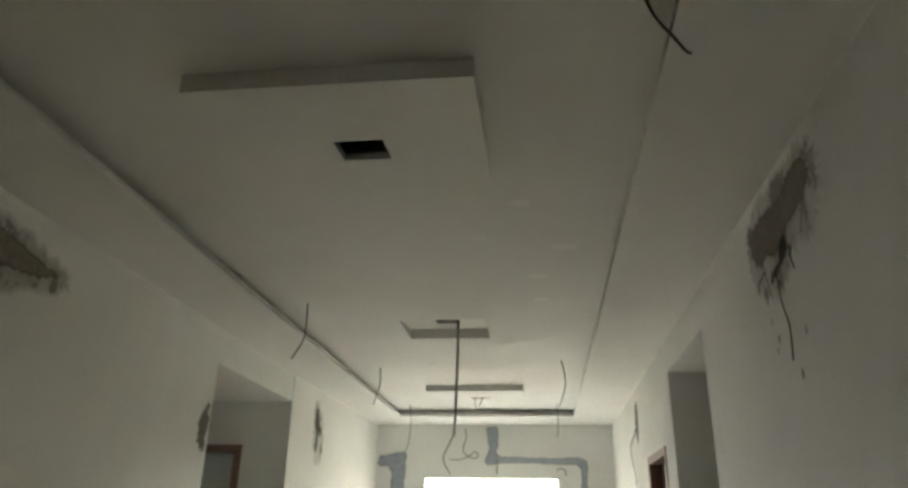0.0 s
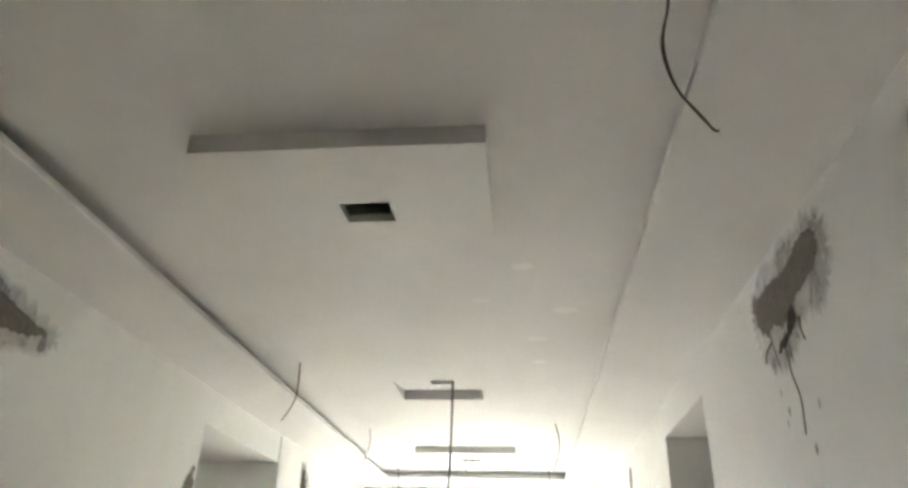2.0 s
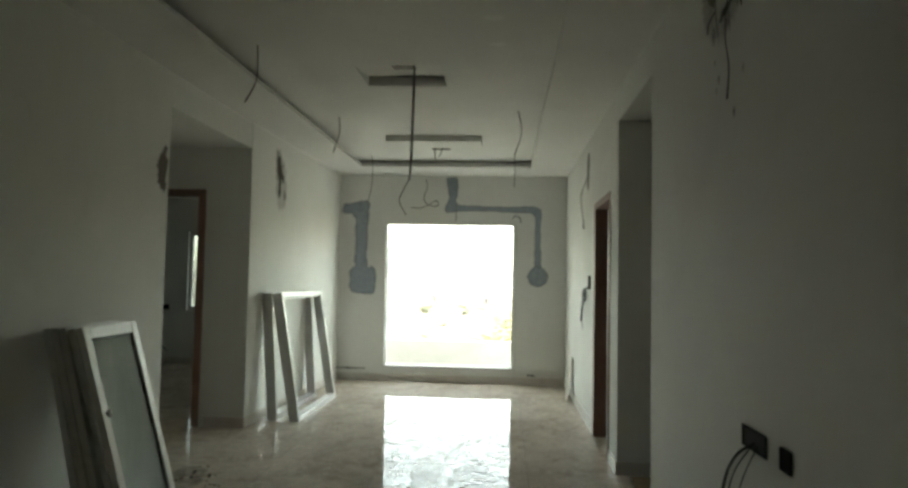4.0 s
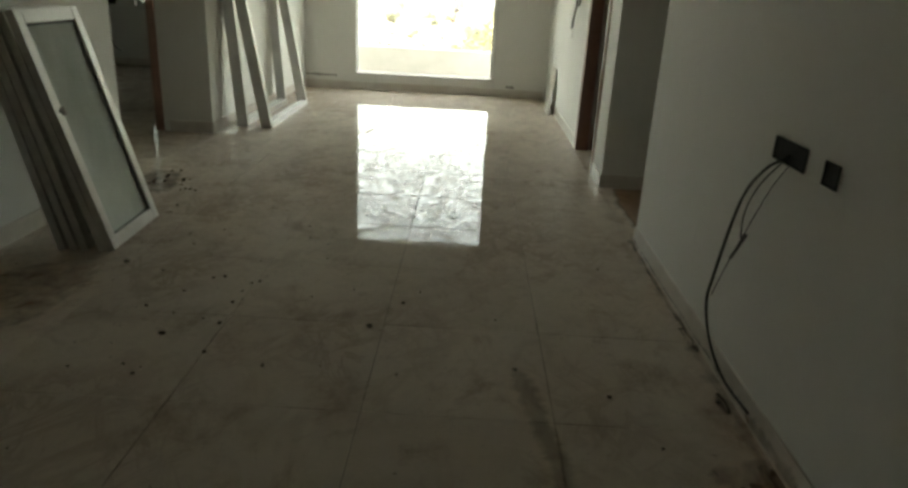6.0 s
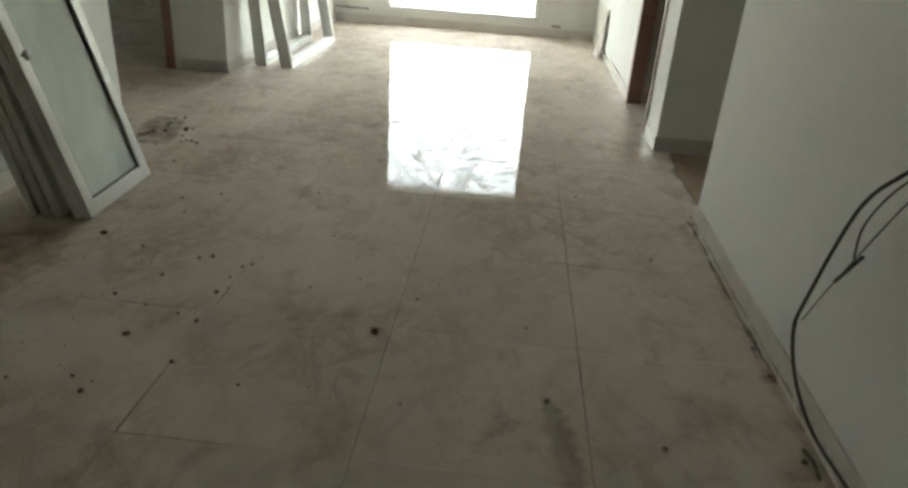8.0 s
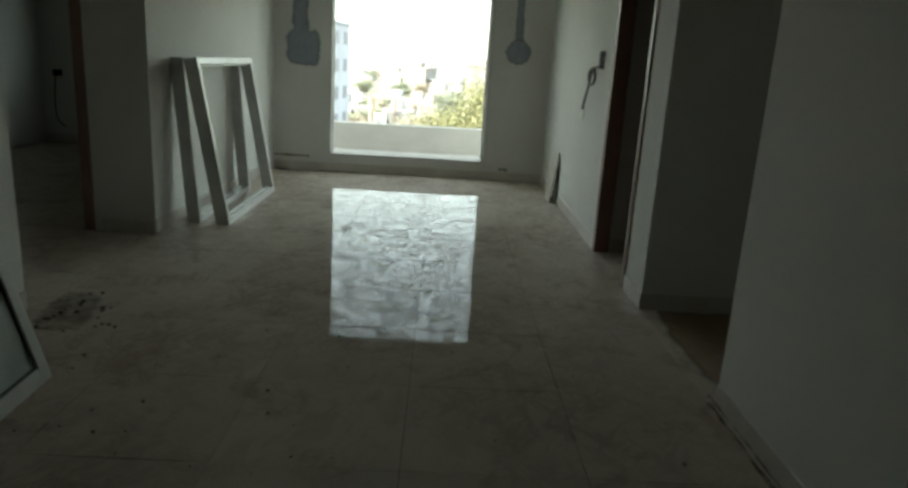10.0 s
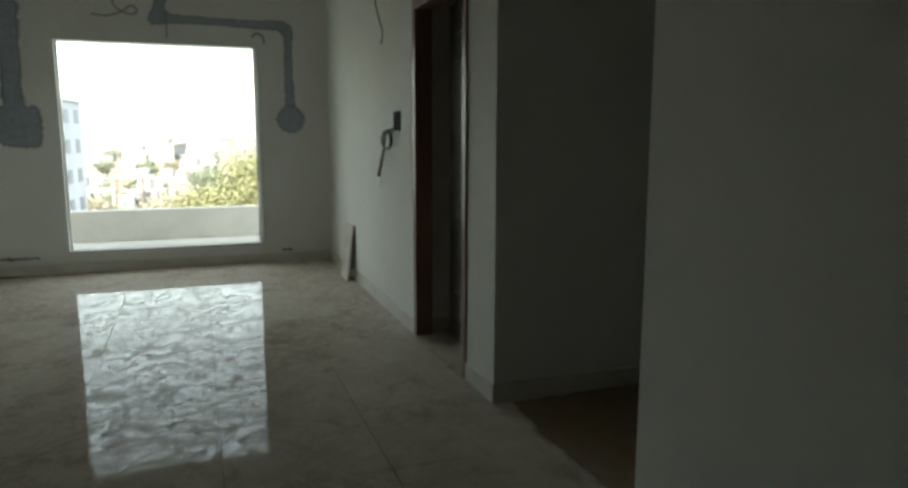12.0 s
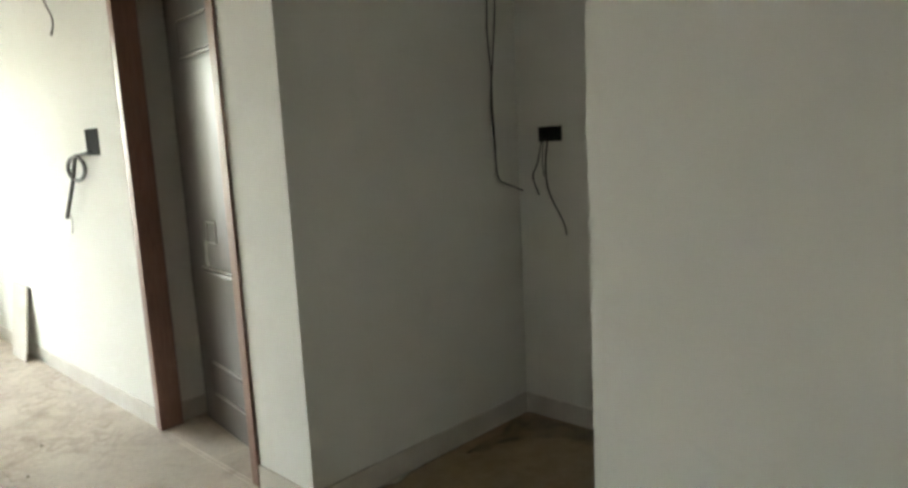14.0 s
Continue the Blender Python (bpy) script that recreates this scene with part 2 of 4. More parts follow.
PALE = mottled("pale_building_paint", (0.27, 0.265, 0.275), (0.22, 0.215, 0.225), 0.2, 3, 0.8, 0)
BLUE_PALE = mottled("pale_blue_building_paint", (0.34, 0.35, 0.41), (0.29, 0.30, 0.35), 0.2, 3, 0.8, 0)
BUFF = mottled("buff_building_paint", (0.21, 0.193, 0.178), (0.17, 0.157, 0.145), 0.2, 3, 0.8, 0)
SHEET_BLUE = plain("blue_sheet_cladding", (0.22, 0.42, 0.55), 0.5)
CAR_RED = plain("faded_red_car_paint", (0.42, 0.16, 0.13), 0.35)
PAPER = film("torn_white_paper", (0.62, 0.60, 0.57), (0.52, 0.50, 0.47), 0.30, 0.62, 0.8, 20.0, None, ragged=0.8)
# dark glass lightened: the air's haze is painted into this colour
PANE = plain("haze_lightened_pane", (0.13, 0.14, 0.17), 0.5)
BARK = mottled("grey_bark", (0.16, 0.12, 0.09), (0.10, 0.08, 0.06), 3, 20, 0.9, 0.01)
LEAF_YELLOW = leaf_mat("yellow_green_leaves", (0.09, 0.095, 0.045), (0.175, 0.168, 0.08))
# green and dry leaves, both lightened to put distance haze into the colour
LEAF_GREEN = leaf_mat("haze_paled_green_leaves", (0.10, 0.115, 0.085), (0.17, 0.18, 0.135))
LEAF_DRY = leaf_mat("dry_haze_paled_leaves", (0.14, 0.125, 0.10), (0.22, 0.19, 0.15))


# ---- mesh helpers ----
from mathutils.geometry import tessellate_polygon


def box(bm, x0, x1, y0, y1, z0, z1, bevel=0.0, turn=None):
    """Add one box to bm; turn: a matrix that carries it to its place."""
    made = bmesh.ops.create_cube(bm, size=1.0)["verts"]
    m = Matrix.Translation(((x0 + x1) / 2, (y0 + y1) / 2, (z0 + z1) / 2)) @ Matrix.Diagonal((x1 - x0, y1 - y0, z1 - z0, 1))
    bmesh.ops.transform(bm, matrix=(turn @ m) if turn else m, verts=made)
    if bevel:
        edges = list({e for v in made for e in v.link_edges})
        bmesh.ops.bevel(bm, geom=edges, offset=bevel, segments=2, affect="EDGES", profile=0.6)
    return bm


def boxes(*specs, bevel=0.0, turn=None):
    bm = bmesh.new()
    for s in specs:
        box(bm, *s, bevel=bevel, turn=turn)
    return bm


def mesh_of(name, bm, mat, smooth=False):
    me = bpy.data.meshes.new(name)
    bm.normal_update()
    bm.to_mesh(me)
    bm.free()
    me.materials.append(mat)
    if smooth:
        for f in me.polygons:
            f.use_smooth = True
    return me


def thing(name, bm, mat, label, category, kind="", group="", smooth=False):
    return tagged(new(name, mesh_of(name, bm, mat, smooth)), label, category, group, kind)


def empty(name, label, category, group="", kind="", at=(0, 0, 0)):
    ob = new(name)
    ob.location = at
    ob.empty_display_size = 0.1
    return tagged(ob, label, category, group, kind)


def part(name, bm, mat, parent, label="", smooth=False):
    ob = new(name, mesh_of(name, bm, mat, smooth))
    ob.parent = parent
    if parent.type == "EMPTY":
        ob.matrix_parent_inverse = Matrix.Translation(-parent.location)
    if label:
        tagged(ob, label)
    return ob


def smooth_line(points, steps=6):
    """A Catmull-Rom line through the points."""
    p = [Vector(q) for q in points]
    p = [p[0] * 2 - p[1]] + p + [p[-1] * 2 - p[-2]]
    out = []
    for i in range(1, len(p) - 2):
        a, b, c, d = p[i - 1:i + 3]
        for k in range(steps):
            t = k / steps
            out.append(0.5 * (2 * b + (c - a) * t + (2 * a - 5 * b + 4 * c - d) * t * t + (3 * b - a - 3 * c + d) * t ** 3))
    out.append(p[-2])
    return out


def tube(bm, points, radius, sides=6, steps=6, taper=1.0):
    """A round tube along a smooth line."""
    line = smooth_line(points, steps)
    rings = []
    for i, q in enumerate(line):
        way = (line[min(i + 1, len(line) - 1)] - line[max(i - 1, 0)]).normalized()
        side = way.cross(Vector((0.31, 0.87, 0.37))).normalized()
        up = way.cross(side)
        r = radius * (1 + (taper - 1) * i / (len(line) - 1))
        rings.append([bm.verts.new(q + r * (math.cos(a) * side + math.sin(a) * up)) for a in (2 * math.pi * k / sides for k in range(sides))])
    for a, b in zip(rings, rings[1:]):
        for k in range(sides):
            bm.faces.new((a[k], a[(k + 1) % sides], b[(k + 1) % sides], b[k]))
    bm.faces.new(rings[0][::-1])
    bm.faces.new(rings[-1])
    return bm


def tubes(radius, *lines, sides=6, taper=1.0):
    bm = bmesh.new()
    for q in lines:
        tube(bm, q, radius, sides, 6, taper)
    return bm


def blotch(to_world, outline, rough, depth, seed, steps=5, fade=0.03):
    """A thin skin with a ragged outline that thins out to nothing: outline in (u, v), carried to the wall by to_world(u, v, height)."""
    rng = random.Random(seed)
    line = smooth_line([(u, v, 0) for u, v in list(outline) + [outline[0]]], steps)[:-1]
    area = sum(a.x * b.y - b.x * a.y for a, b in zip(line, line[1:] + line[:1]))
    side = 1 if area > 0 else -1
    inner, outer = [], []
    for a, b in zip(line, line[1:] + line[:1]):
        n = Vector((b.y - a.y, a.x - b.x, 0)).normalized() * side if (b - a).length > 1e-6 else Vector()
        for k in range(2):
            p = a.lerp(b, k / 2) + n * rng.uniform(-rough, rough)
            inner.append(p - n * min(fade, 0.03) * 0.5)
            outer.append(p + n * fade * rng.uniform(0.3, 0.9))
    bm = bmesh.new()
    thick = bm.verts.layers.float.new("thick")
    low = [bm.verts.new(to_world(p.x, p.y, depth * 0.4)) for p in outer]
    top = [bm.verts.new(to_world(p.x, p.y, depth)) for p in inner]
    for v in top:
        v[thick] = 1.0
    n = len(low)
    for k in range(n):
        bm.faces.new((low[k], low[(k + 1) % n], top[(k + 1) % n], top[k]))
    for a, b, c in tessellate_polygon([[Vector((p.x, p.y, 0)) for p in inner]]):
        bm.faces.new((top[a], top[b], top[c]))
    bmesh.ops.recalc_face_normals(bm, faces=bm.faces)
    return bm


# ---- plan of the hall ----
LX, RX, FY, BY = -1.66, 1.502, 12.0, 0.6
NEAR, PIER, PBACK = 6.545, 7.705, 2.725
TOP = 3.35
BORDER, CENTRE = 2.785, 2.88


def left_face(y):
    """The left wall's face: it runs in slightly beyond the opening."""
    return LX if y < 8.0 else -1.65 + 0.075 * (y - 8.797) / (FY - 8.797)


def on_left(u, v, h):
    return Vector((left_face(u) + 0.001 + h, u, v))


def on_right(u, v, h):
    return Vector((RX - 0.001 - h, u, v))


def on_far(u, v, h):
    return Vector((u, FY - 0.001 - h, v))


def wall(name, *specs, mat=None):
    return thing(name, boxes(*specs), mat or WALL, "white primed plaster wall with uneven putty patches", "wall", "structure")


wall("wall_left_near", (LX - 0.2, LX, BY, 7.23, 0, TOP), (LX - 0.2, LX, 7.23, 8.797, 2.55, TOP))
wall_left_far = wall("wall_left_far", (LX - 0.2, LX, 8.797, FY, 0, TOP))
for v in wall_left_far.data.vertices:
    if v.co.x > LX - 0.1:
        v.co.x = left_face(v.co.y)
wall("wall_passage_left_near", (-4.8, LX - 0.2, 7.01, 7.23, 0, TOP))
wall("wall_passage_left_door", (-2.07, LX - 0.2, 8.797, 8.95, 0, TOP), (-3.06, -2.07, 8.797, 8.95, 2.165, TOP), (-4.8, -3.06, 8.797, 8.95, 0, TOP))
wall("wall_passage_left_end", (-5.0, -4.8, 7.05, 13.4, 0, TOP))
wall("wall_left_room_back", (-4.8, -4.27, 13.2, 13.4, 0, TOP), (-4.27, -3.1, 13.2, 13.4, 0, 0.83), (-4.27, -3.1, 13.2, 13.4, 2.05, TOP),
     (-3.1, LX - 0.2, 13.2, 13.4, 0, TOP))
wall("wall_left_room_side", (LX - 0.2, LX, FY + 0.2, 13.4, 0, TOP))
wall("wall_far", (LX - 0.2, -0.93, FY, FY + 0.2, 0, TOP), (0.802, RX + 0.2, FY, FY + 0.2, 0, TOP),
     (-0.93, 0.802, FY, FY + 0.2, 2.12, TOP), (-0.93, 0.802, FY, FY + 0.2, -0.05, 0.195))
wall("wall_right_near", (RX, RX + 0.2, BY, 3.05, 0, TOP), (RX, RX + 0.2, 3.05, 3.99, 2.28, TOP), (RX, RX + 0.2, 3.99, NEAR, 0, TOP),
     (RX, RX + 0.2, NEAR, PIER, 2.56, TOP))
wall("wall_right_far", (RX + 0.2, RX + 0.34, 8.985, 9.36, 0, TOP), (RX, RX + 0.2, PIER, 8.065, 0, TOP), (RX, RX + 0.2, 8.065, 8.985, 2.09, TOP), (RX, RX + 0.2, 8.985, FY, 0, TOP))
wall("wall_passage_right_far", (RX + 0.2, PBACK + 0.2, PIER, PIER + 0.12, 0, TOP))
wall("wall_passage_right_back", (PBACK, PBACK + 0.2, NEAR - 0.2, PIER, 0, TOP))
wall("wall_passage_right_near", (RX + 0.2, PBACK, NEAR - 0.2, NEAR, 0, TOP))
wall("wall_right_room_back", (PBACK + 0.2, PBACK + 0.4, PIER, 9.5, 0, TOP))
wall("wall_right_room_far", (RX + 0.2, PBACK + 0.2, 9.36, 9.5, 0, TOP))
wall("wall_behind_door", (RX + 0.2, RX + 0.3, 2.9, 4.2, 0, TOP))
wall("wall_back", (LX - 0.2, RX + 0.2, BY - 0.2, BY, 0, TOP))

# low ceilings of the side spaces, and the slab above all
thing("ceiling_passage_left", boxes((-4.8, LX - 0.2, 7.23, 8.797, 2.55, 2.66), (-4.8, LX - 0.2, 8.95, 13.2, 2.8, 2.9)), CEIL,
      "white plastered low ceiling", "ceiling", "structure")
thing("ceiling_passage_right", boxes((RX + 0.2, PBACK, NEAR, PIER, 2.56, 2.66), (RX + 0.2, PBACK + 0.2, PIER + 0.12, 9.36, 2.6, 2.7)), CEIL,
      "white plastered low ceiling", "ceiling", "structure")
thing("roof_slab", boxes((-5.0, 3.2, BY - 0.2, 13.4, TOP, TOP + 0.15)), OUTSIDE, "grey concrete slab above the false ceiling", "ceiling", "structure")


def false_ceiling():
    """Border at one level, a raised centre, two stepped panels, one recess and three lamp cut-outs, as one stepped sheet."""
    slot = 0.11
    tray = (-1.138, 0.985, 1.9, 11.25)
    out = (tray[0] - slot, tray[1] + slot, tray[2] - slot, tray[3] + slot)
    hole = ((-0.176, 0.018, 4.835, 5.005), (-0.150, 0.020, 7.40, 7.585), (-0.175, 0.040, 10.345, 10.545))
    xs = sorted({LX - 0.06, *out[:2], -0.585, -0.408, 0.21, 0.405, 0.42, RX + 0.06, *[v for h in hole for v in h[:2]]})
    ys = sorted({BY - 0.06, *out[2:], 3.95, 4.415, 5.25, 7.36, 7.905, 9.0, 9.775, 10.70, FY + 0.06, *[v for h in hole for v in h[2:]]})

    def level(x, y, at):
        """Height at y = at of the cell round (x, y); None in a cut-out."""
        if not (out[0] < x < out[1] and out[2] < y < out[3]):
            return BORDER
        if any(a < x < b and c < y < d for a, b, c, d in hole):
            return None
        for x0, x1, y0, y1, drop, rise, fall in ((-0.585, 0.405, 3.95, 4.415, 5.25, 0.0, 0.070), (-0.585, 0.42, 9.0, 9.775, 10.70, 0.0, 0.062), (-0.408, 0.21, 7.36, 7.905, 7.905, 0.075, 0.0)):
            if x0 < x < x1 and y0 < y < y1:
                return CENTRE + rise * (at - y0) / (y1 - y0)
            if x0 < x < x1 and y1 < y < drop:
                return CENTRE - fall * (drop - at) / (drop - y1)
        return CENTRE

    bm = bmesh.new()

    def quad(*q):
        bm.faces.new([bm.verts.new(p) for p in q])

    lip = 0.035
    cells = list(zip(xs, xs[1:])), list(zip(ys, ys[1:]))
    for i, (a, b) in enumerate(cells[0]):
        for j, (c, d) in enumerate(cells[1]):
            x, y = (a + b) / 2, (c + d) / 2
            zc, zd = level(x, y, c), level(x, y, d)
            if zc is not None:
                quad((a, c, zc), (a, d, zd), (b, d, zd), (b, c, zc))
            for side, ii, jj in (("x", i + 1, j), ("y", i, j + 1)):
                if ii >= len(cells[0]) or jj >= len(cells[1]):
                    continue
                x2, y2 = sum(cells[0][ii]) / 2, sum(cells[1][jj]) / 2
                ends = ((b, c), (b, d)) if side == "x" else ((a, d), (b, d))
                mine = [level(x, y, q[1]) for q in ends]
                other = [level(x2, y2, q[1]) for q in ends]
                if None in mine and None in other:
                    continue
                if None in mine:
                    mine = [v + lip for v in other]
                if None in other:
                    other = [v + lip for v in mine]
                if max(abs(u - v) for u, v in zip(mine, other)) > 1e-5:
                    quad((*ends[0], mine[0]), (*ends[1], mine[1]), (*ends[1], other[1]), (*ends[0], other[0]))
    bmesh.ops.remove_doubles(bm, verts=bm.verts, dist=1e-5)
    bmesh.ops.dissolve_degenerate(bm, edges=bm.edges, dist=1e-5)
    bmesh.ops.recalc_face_normals(bm, faces=bm.faces)
    # the border's lip stands out over a dark light slot
    up = BORDER + 0.03
    for q in ((out[0], tray[0], out[2], out[3]), (tray[1], out[1], out[2], out[3]), (tray[0], tray[1], out[2], tray[2]), (tray[0], tray[1], tray[3], out[3])):
        box(bm, *q, BORDER, up)
    return bm


thing("ceiling", false_ceiling(), CEIL, "white gypsum false ceiling with raised tray and stepped panels", "ceiling", "structure")


# ---- skirting ----
def skirting(name, *specs):
    return thing(name, boxes(*specs, bevel=0.002), SKIRT, "dusty beige tile skirting along the wall foot", "baseboard", "structure")


SK, SH = 0.009, 0.095
skirting("baseboard_left_near", (LX, LX + SK, BY, 7.23, 0, SH))
baseboard_left_far = skirting("baseboard_left_far", (LX, LX + SK, 8.797, FY, 0, SH))
for v in baseboard_left_far.data.vertices:
    v.co.x += left_face(max(v.co.y, 8.797)) - LX
skirting("baseboard_right_near", (RX - SK, RX, 4.06, NEAR, 0, SH))
skirting("baseboard_pier", (RX - SK, RX, PIER, 8.065, 0, SH))
skirting("baseboard_right_far", (RX - SK, RX, 8.985, FY, 0, SH))
skirting("baseboard_far", (left_face(FY) + SK, RX - SK, FY - SK, FY, 0, SH))
skirting("baseboard_passage_far", (RX - SK, PBACK, PIER - SK, PIER, 0, SH))
skirting("baseboard_passage_back", (PBACK - SK, PBACK, NEAR, PIER - SK, 0, SH))
skirting("baseboard_passage_left", (-2.02, LX + SK, 8.797 - SK, 8.797, 0, SH))
skirting("baseboard_left_room", (-4.8, -1.86, 13.2 - SK, 13.2, 0, SH))
skirting("baseboard_door_reveal", (RX + 0.102, RX + 0.34, 8.985 - SK, 8.985, 0, SH))


# ---- doors ----
door_1 = empty("door_1", "red-brown wooden door frame with a dark moulded leaf ajar", "door", kind="structure")
part("jamb", boxes((RX - 0.012, RX + 0.10, 8.935, 8.985, 0, 2.03), bevel=0.004), TEAK, door_1)
part("jamb", boxes((RX - 0.012, RX + 0.10, 8.065, 8.115, 0, 2.03), bevel=0.004), TEAK, door_1)
part("head", boxes((RX - 0.012, RX + 0.10, 8.065, 8.985, 2.03, 2.09), bevel=0.004), TEAK, door_1)


def door_leaf(parent, hinge, width, height, turn_deg):
    """A moulded leaf, modelled along +y from its hinge, with raised panels and grooves on the hall side."""
    m = Matrix.Translation(hinge) @ Matrix.Rotation(radians(turn_deg), 4, "Z")
    leaf = part("leaf", boxes((0, 0.035, 0, width, 0.01, height), bevel=0.003, turn=m), DARK_WOOD, parent, "dark brown moulded door leaf")
    for z0, z1, bulge in ((0.19, 0.315, 0.008), (0.345, 0.770, 0.011), (0.800, 1.690, 0.014), (1.720, 1.845, 0.008)):
        part("panel", boxes((-bulge, 0.0, 0.17, width - 0.17, z0, z1), bevel=0.007, turn=m), DARK_WOOD, leaf)
    for z in (0.172, 0.327, 0.782, 1.702, 1.857):
        part("moulding", boxes((-0.013, 0.0, 0.18, width - 0.18, z, z + 0.006), bevel=0.002, turn=m), MOULDING_GLINT, leaf)
    # a lock plate's thin outline on the middle panel and torn white paper stuck below it
    for q in ((0.39, 0.50, 0.905, 0.911), (0.39, 0.50, 0.995, 1.001), (0.39, 0.396, 0.911, 0.995), (0.494, 0.50, 0.911, 0.995)):
        part("lock_plate_edge", boxes((-0.018, -0.013, *q), turn=m), MOULDING_GLINT, leaf)
    part("torn_paper", blotch(lambda u, v, h: m @ Vector((-0.0145 - h, u, v)), [(0.50, 0.90), (0.535, 0.92), (0.55, 0.85), (0.545, 0.79), (0.50, 0.80), (0.515, 0.85)], 0.006, 0.001, 97, fade=0.008), PAPER, leaf, "torn scrap of white paper")
    return leaf


door_leaf(door_1, (RX + 0.108, 8.11, 0), 0.80, 2.05, -7.0)

door_2 = empty("door_2", "red-brown wooden door frame of an open doorway", "door", kind="structure")
part("jamb", boxes((-2.14, -2.07, 8.785, 8.93, 0, 2.10), bevel=0.004), TEAK, door_2)
part("jamb", boxes((-3.06, -2.99, 8.785, 8.93, 0, 2.10), bevel=0.004), TEAK, door_2)
part("head", boxes((-3.06, -2.07, 8.785, 8.93, 2.10, 2.165), bevel=0.004), TEAK, door_2)

door_3 = empty("door_3", "red-brown wooden door frame with a closed dark leaf", "door", kind="structure")
part("jamb", boxes((RX - 0.02, RX + 0.12, 3.92, 3.99, 0, 2.21), bevel=0.004), TEAK, door_3)
part("jamb", boxes((RX - 0.02, RX + 0.12, 3.05, 3.12, 0, 2.21), bevel=0.004), TEAK, door_3)
part("head", boxes((RX - 0.02, RX + 0.12, 3.05, 3.99, 2.21, 2.28), bevel=0.004), TEAK, door_3)
part("leaf", boxes((RX + 0.06, RX + 0.1, 3.12, 3.92, 0.01, 2.21), bevel=0.003), DARK_WOOD, door_3)

# ---- balcony opening ----
window_1 = empty("window_1", "wide balcony opening with a thin white metal channel", "window", kind="structure")
part("frame", boxes((0.784, 0.802, 12.06, 12.10, 0.207, 2.12)), WHITE_ALU, window_1)
part("frame", boxes((-0.93, -0.912, 12.06, 12.10, 0.207, 2.12)), WHITE_ALU, window_1)
part("outer_channel", boxes((0.818, 0.842, 11.975, 11.999, 0.10, 2.15), bevel=0.002), WHITE_ALU, window_1, "thin white metal channel fixed to the wall")
part("sill", boxes((-0.93, 0.802, 11.995, 12.21, 0.195, 0.205), bevel=0.003), OUTSIDE, window_1)
window_2 = empty("window_2", "white framed window of the side room", "window", kind="structure")
for q in ((-4.27, -4.22, 13.26, 13.32, 0.83, 2.05), (-3.15, -3.1, 13.26, 13.32, 0.83, 2.05), (-4.27, -3.15, 13.26, 13.32, 2.0, 2.05), (-4.27, -3.15, 13.26, 13.32, 0.83, 0.88),
          (-3.73, -3.69, 13.26, 13.32, 0.88, 2.0)):
    part("frame", boxes(q), WHITE_ALU, window_2)
for a, b in ((-4.22, -3.73), (-3.69, -3.15)):
    part("pane", boxes((a, b, 13.285, 13.291, 0.88, 2.0)), TINTED, window_2, "grey tinted window pane").visible_shadow = False

thing("balcony_floor", boxes((-3.0, 3.0, FY + 0.2, 14.25, -0.15, 0.0)), OUTSIDE, "pale dusty cement balcony floor", "balcony floor", "structure")
thing("balcony_parapet", boxes((-3.0, 3.0, 14.1, 14.25, 0.0, 0.375), bevel=0.01), OUTSIDE, "low pale rendered parapet with a worn edge", "parapet", "structure")

# ---- stack of window sashes ----
def sash(m, width, height, depth, knob):
    """One glazed window sash in its own frame: x is its thickness, y its width, z its height; m carries it to its place."""
    ob = empty("window_sash", "white aluminium window sash with dusty glass leaning on the wall", "window sash", "sashes leaning on the wall")
    p = 0.062
    for q in ((0, depth, 0, p, 0, height), (0, depth, width - p, width, 0, height), (0, depth, p, width - p, height - p, height), (0, depth, p, width - p, 0, p)):
        part("rail", boxes(q, bevel=0.004, turn=m), WHITE_ALU, ob)
    g = 0.012
    part("gasket", boxes((depth * 0.72, depth * 0.78, p, p + g, p, height - p), (depth * 0.72, depth * 0.78, width - p - g, width - p, p, height - p),
                         (depth * 0.72, depth * 0.78, p + g, width - p - g, height - p - g, height - p), (depth * 0.72, depth * 0.78, p + g, width - p - g, p, p + g), turn=m), GASKET, ob)
    part("pane", boxes((depth * 0.45, depth * 0.6, p - 0.005, width - p + 0.005, p - 0.005, height - p + 0.005), turn=m), GLASS, ob, "dusty greenish glass pane")
    if knob:
        bm = bmesh.new()
        tube(bm, [m @ Vector(q) for q in ((depth, 0.035, height * 0.60), (depth + 0.022, 0.035, height * 0.60))], 0.009, 8, 2)
        tube(bm, [m @ Vector(q) for q in ((depth + 0.02, 0.028, height * 0.60 - 0.02), (depth + 0.02, 0.035, height * 0.60 + 0.015))], 0.011, 8, 2)
        part("latch", bm, STEEL, ob, "small worn metal latch", True)
    return ob


for k, (xb, xt) in enumerate(((-1.156, -1.466), (-1.195, -1.505), (-1.278, -1.548), (-1.330, -1.585), (-1.385, -1.616))):
    height = 1.13 - 0.006 * k
    lean = math.atan2(xb - xt, 1.085)
    m = Matrix.Translation((xb, 5.949 - 0.004 * k, 0.001)) @ Matrix.Rotation(radians(2.3 - 0.5 * k), 4, "Z") @ Matrix.Rotation(-lean, 4, "Y") @ Matrix.Rotation(radians(0.3 * k), 4, "X")
    sash(m, 0.558, height, 0.036, k == 0)


